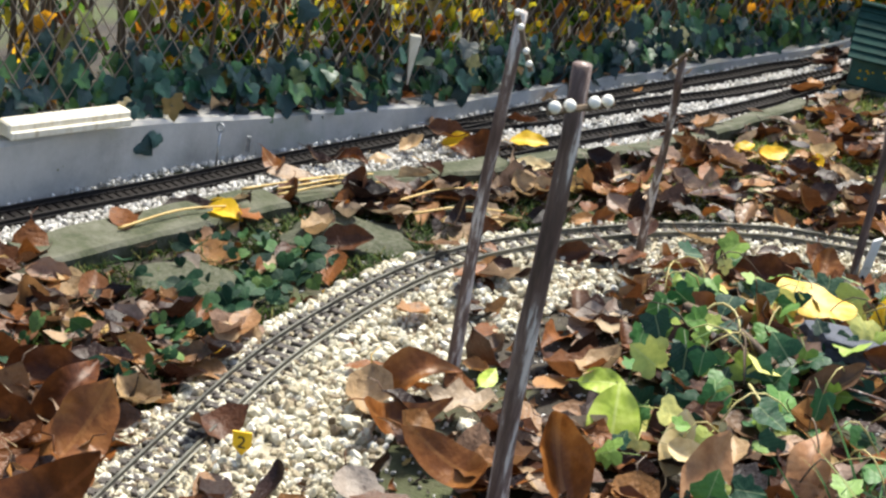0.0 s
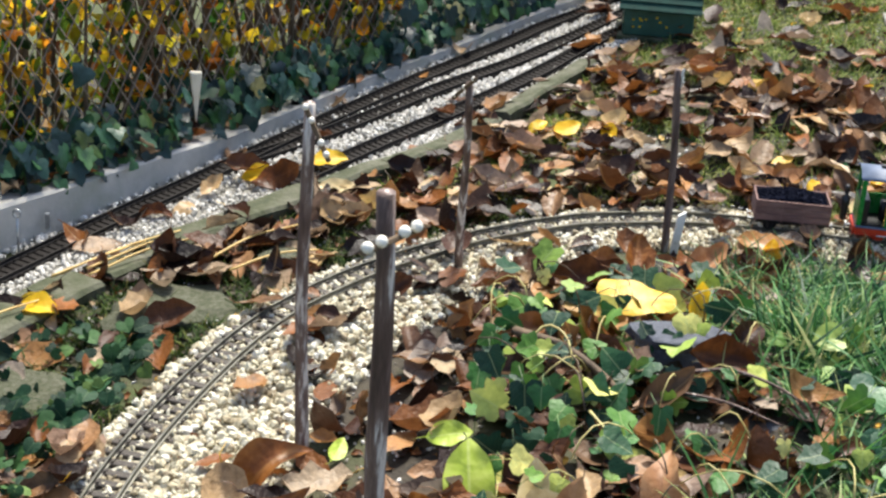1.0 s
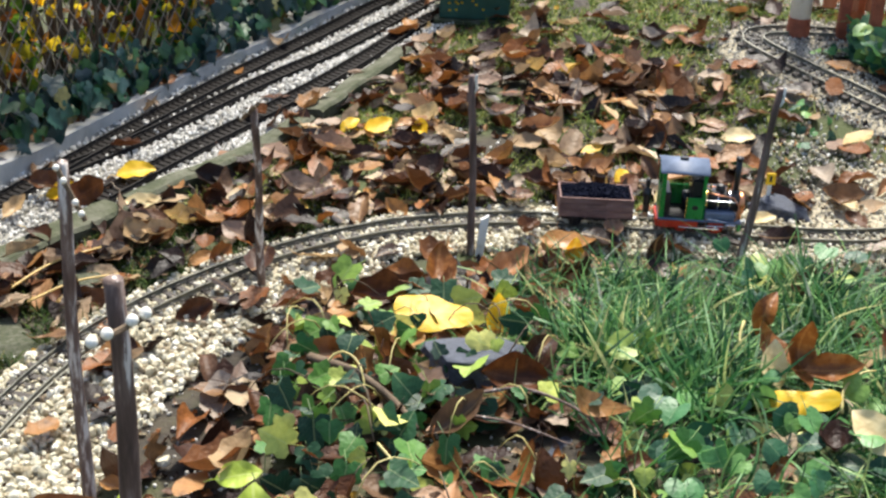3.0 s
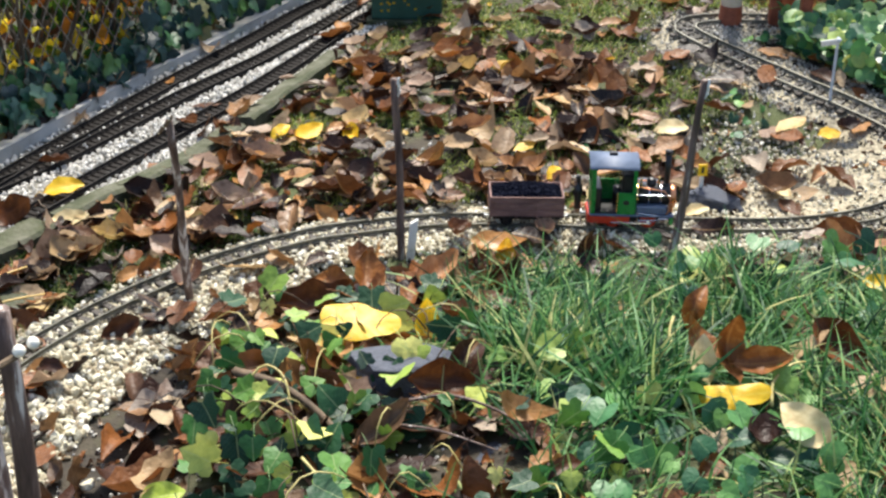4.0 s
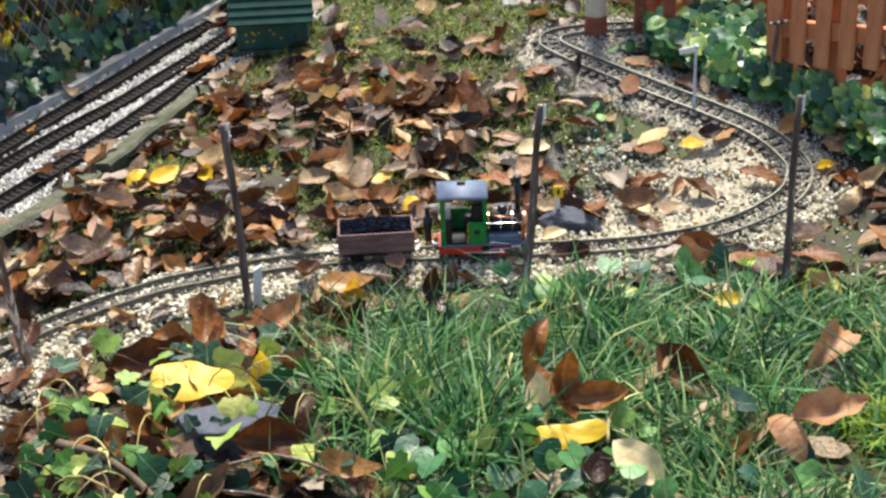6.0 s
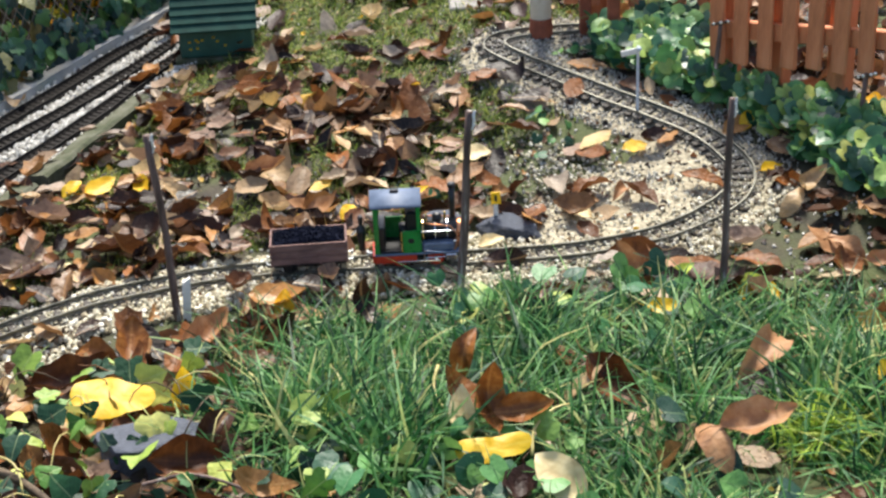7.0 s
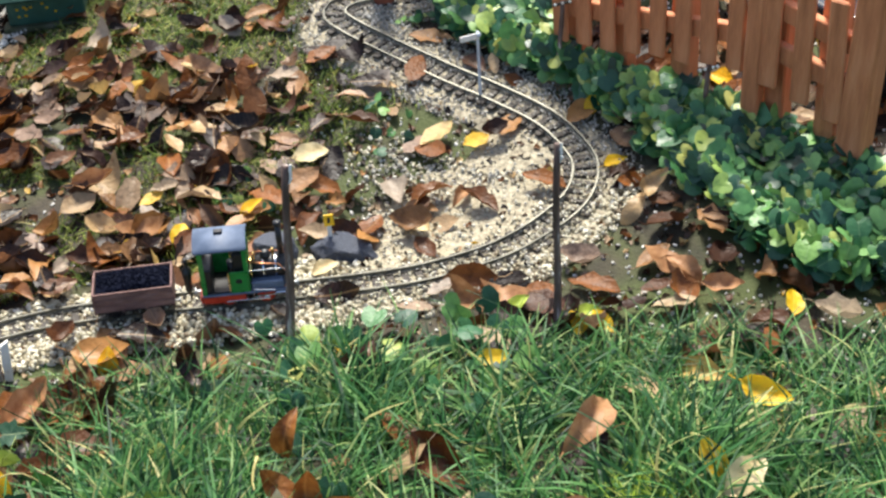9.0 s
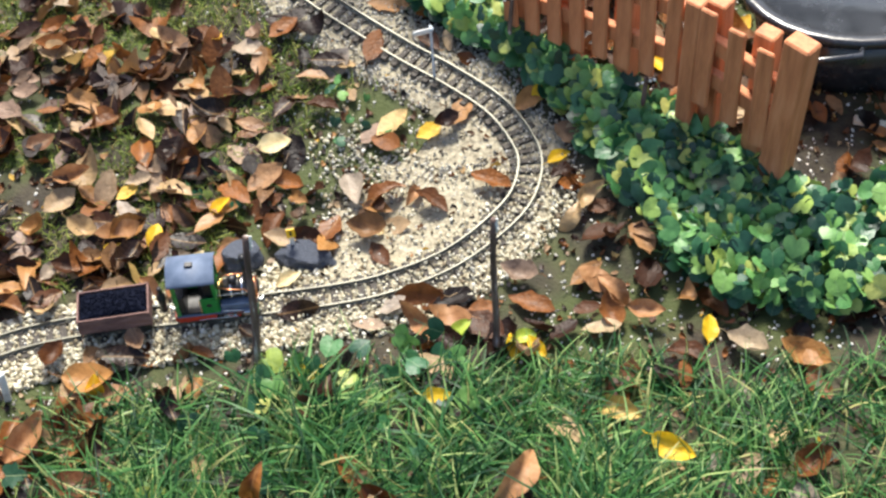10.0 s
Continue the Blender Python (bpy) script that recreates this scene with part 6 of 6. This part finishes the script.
build_rock(0.218, 2.505, 0.015, (0.075, 0.06, 0.075), 15, 1, "dark blue-grey slate rock beside the loop track")
build_rock(0.335, 2.500, 0.004, (0.10, 0.055, 0.06), -10, 2, "flat dark slate rock beside the yellow sign")
build_rock(-0.185, 1.815, 0.036, (0.17, 0.10, 0.085), 10, 3, "flat dark slate rock half hidden in ivy")
build_rock(-0.115, 1.66, -0.022, (0.15, 0.10, 0.08), 25, 4, "dark earthy stone under the ivy", "rock")
build_rock(-0.958, 1.949, -0.012, (0.22, 0.16, 0.06), 40, 5, "flat mossy grey stone beside the edging", "moss_concrete")
build_rock(-0.822, 2.152, -0.010, (0.13, 0.11, 0.05), 60, 6, "small flat mossy stone beside the track", "moss_concrete")
build_rock(-1.098, 1.653, -0.014, (0.16, 0.16, 0.05), 10, 7, "flat grey stone in the soil", "moss_concrete")
for k, (x, y, s) in enumerate([(-0.594, 1.386, 0.026), (-0.551, 1.464, 0.022), (-0.642, 1.359, 0.024), (-0.503, 1.432, 0.024), (-0.718, 1.330, 0.026), (-0.584, 1.606, 0.02), (0.86, 2.56, 0.03), (0.90, 2.52, 0.034)]):
    build_rock(x, y, 0.006, (s, s * 0.85, s * 0.8), 40 * k, 20 + k, "rounded cream pebble larger than the gravel", "stone_piece")


def strand(name, pts, r, mat, label, category):
    q = smooth_line(pts, 0.012)[0]
    ob = new(name, mesh_of(name, tube(bmesh.new(), [tuple(p) for p in q], [r * (1 - 0.4 * i / len(q)) for i in range(len(q))], 5), mat, True))
    return tagged(ob, label, category)


for k, (a, c2) in enumerate([((-1.168, 2.003), (-1.029, 2.204)), ((-1.134, 2.027), (-1.047, 2.170)), ((-1.246, 1.708), (-1.145, 1.919)), ((-1.122, 2.005), (-0.994, 2.173)), ((-1.179, 1.988), (-1.077, 2.150)), ((-0.947, 2.086), (-0.834, 2.240)), ((-0.901, 2.043), (-0.766, 2.138))]):
    mid = ((a[0] + c2[0]) / 2 + 0.012 * math.sin(k * 2), (a[1] + c2[1]) / 2 + 0.01, 0.026)
    strand("straw", [(*a, 0.020), mid, (*c2, 0.021)], 0.0024, M["straw"], "dry golden straw stalk lying on the edging", "straw")
strand("stalk", [(0.198, 1.93, 0.075), (0.19, 1.90, 0.06), (0.20, 1.865, 0.05), (0.215, 1.84, 0.035)], 0.0024, M["stem"], "long pale yellow leaf stalk in the grass", "leaf stalk")
strand("stalk", [(0.312, 1.74, 0.045), (0.318, 1.775, 0.062), (0.345, 1.805, 0.072), (0.372, 1.82, 0.070)], 0.0026, M["stem"], "long curved yellow leaf stalk in the grass", "leaf stalk")
strand("stalk", [(-0.40, 1.74, 0.05), (-0.375, 1.76, 0.075), (-0.345, 1.74, 0.07), (-0.33, 1.70, 0.05)], 0.0022, M["stem"], "pale bent leaf stalk in the ivy", "leaf stalk")
strand("stalk", [(-0.30, 1.56, 0.06), (-0.27, 1.52, 0.05), (-0.25, 1.47, 0.04)], 0.0022, M["stem"], "pale leaf stalk in the ivy", "leaf stalk")
strand("twig", [(-0.18, 1.70, 0.06), (-0.12, 1.705, 0.068), (-0.06, 1.68, 0.064), (-0.02, 1.66, 0.05)], 0.0028, M["twig"], "thin forked grey twig over the ivy", "twig")
strand("twig", [(-0.42, 1.80, 0.045), (-0.35, 1.74, 0.055), (-0.29, 1.68, 0.05), (-0.25, 1.62, 0.04)], 0.0075, M["bark"], "dark broken stick lying in the ivy", "twig")
strand("twig", [(-0.20, 1.66, 0.05), (-0.13, 1.63, 0.06), (-0.05, 1.60, 0.05)], 0.002, M["twig"], "thin grey twig over the ivy", "twig")


# ---- beyond the fence ----
def lathe(prof, wide=1.2, n=28):
    """A round shell turned from (radius, height) pairs."""
    bm = bmesh.new()
    rings = [[bm.verts.new((r * math.cos(k * math.tau / n) * wide, r * math.sin(k * math.tau / n), z)) for k in range(n)] for r, z in prof]
    for a, b in zip(rings, rings[1:]):
        for k in range(n):
            bm.faces.new((a[k], a[(k + 1) % n], b[(k + 1) % n], b[k]))
    bm.faces.new(rings[-1])
    bm.faces.new(rings[0][::-1])
    bmesh.ops.recalc_face_normals(bm, faces=bm.faces)
    return bm


def build_tub():
    s = thing("tub", pose(1.44, 2.86, -0.01), "black plastic builder's tub behind the picket fence", "tub")
    part("body", lathe([(0.12, 0.0), (0.15, 0.02), (0.175, 0.165), (0.168, 0.165), (0.14, 0.03)]), M["plastic_black"], s, smooth=True)
    part("rim", lathe([(0.177, 0.164), (0.196, 0.172), (0.197, 0.186), (0.190, 0.190), (0.166, 0.186), (0.165, 0.168), (0.164, 0.166)]), M["plastic_black"], s, "rolled glossy rim", True)
    part("fill", lathe([(0.13, 0.05), (0.158, 0.10), (0.10, 0.112)]), M["soil"], s, "dark wet soil in the tub")
    for k in (-1, 1):
        part("handle", tube(bmesh.new(), [(0.10 * k - 0.05, -0.19, 0.176), (0.10 * k - 0.04, -0.215, 0.18), (0.10 * k + 0.04, -0.215, 0.18), (0.10 * k + 0.05, -0.19, 0.176)], 0.006, 8), M["plastic_black"], s, smooth=True)


build_tub()
bd = thing("board", pose(1.42, 2.64, 0.03, 0, 6, -20), "short pale wooden board on the ground behind the fence", "board")
part("plank", box(bmesh.new(), -0.03, 0.03, -0.01, 0.01, 0, 0.012, 0.002), M["cream_wood"], bd)
build_rock(1.46, 2.52, 0.0, (0.14, 0.12, 0.12), 20, 11, "mossy rounded stone beside the tub", "moss_concrete")
pv = new("paving", mesh_of("paving", box(bmesh.new(), 0.272, 2.0, 3.486, 3.622, -0.02, 0.004, 0.003), M["paving"]))
tagged(pv, "pale stone paving strip beyond the lawn", "paving", kind="structure")


# ---- ground lowered towards the wall, raised at its far end, to fit the camera ----
def lie(x, y):
    return rise(x, y) + np.interp(x, [-1.6, -1.35, -1.1, -0.85, -0.6, -0.45, -0.35], [-0.095, -0.09, -0.08, -0.055, -0.03, -0.01, 0.0])


def settle():
    level = Matrix.Identity(4)
    for ob in [o for o in scene.objects if o.type in {"MESH", "EMPTY"}]:
        if ob.parent and ob.parent.matrix_basis != level:
            continue
        if ob.matrix_basis != level:
            m = ob.matrix_basis.copy()
            m.translation.z += lie(m.translation.x, m.translation.y)
            ob.matrix_basis = m
        elif ob.type == "MESH":
            co = np.empty(len(ob.data.vertices) * 3)
            ob.data.vertices.foreach_get("co", co)
            co = co.reshape(-1, 3)
            co[:, 2] += lie(co[:, 0], co[:, 1])
            ob.data.vertices.foreach_set("co", co.ravel())
            ob.data.update()


settle()


# ---- gravel stones nearest to the path, each on its own ----
bed = tagged(new("gravel_edge", mesh_from(chips[0], "gravel_edge", M["stone"], False)), "cream limestone chippings beside the loop track", "gravel", kind="stuff")
bed.matrix_basis = place(near_g[0][0], near_g[0][1], near_g[0][2] + lie(near_g[0][0], near_g[0][1]), near_g[0][3])
stone_me = [mesh_from(c, "stone", M["stone_piece"], False) for c in chips]
inv = bed.matrix_basis.inverted()
for x, y, z, s in near_g[1:280]:
    o = new("stone", stone_me[random.randrange(10)])
    o.parent = bed
    o.matrix_basis = inv @ place(x, y, z + 0.003 + lie(x, y), s * 1.1)
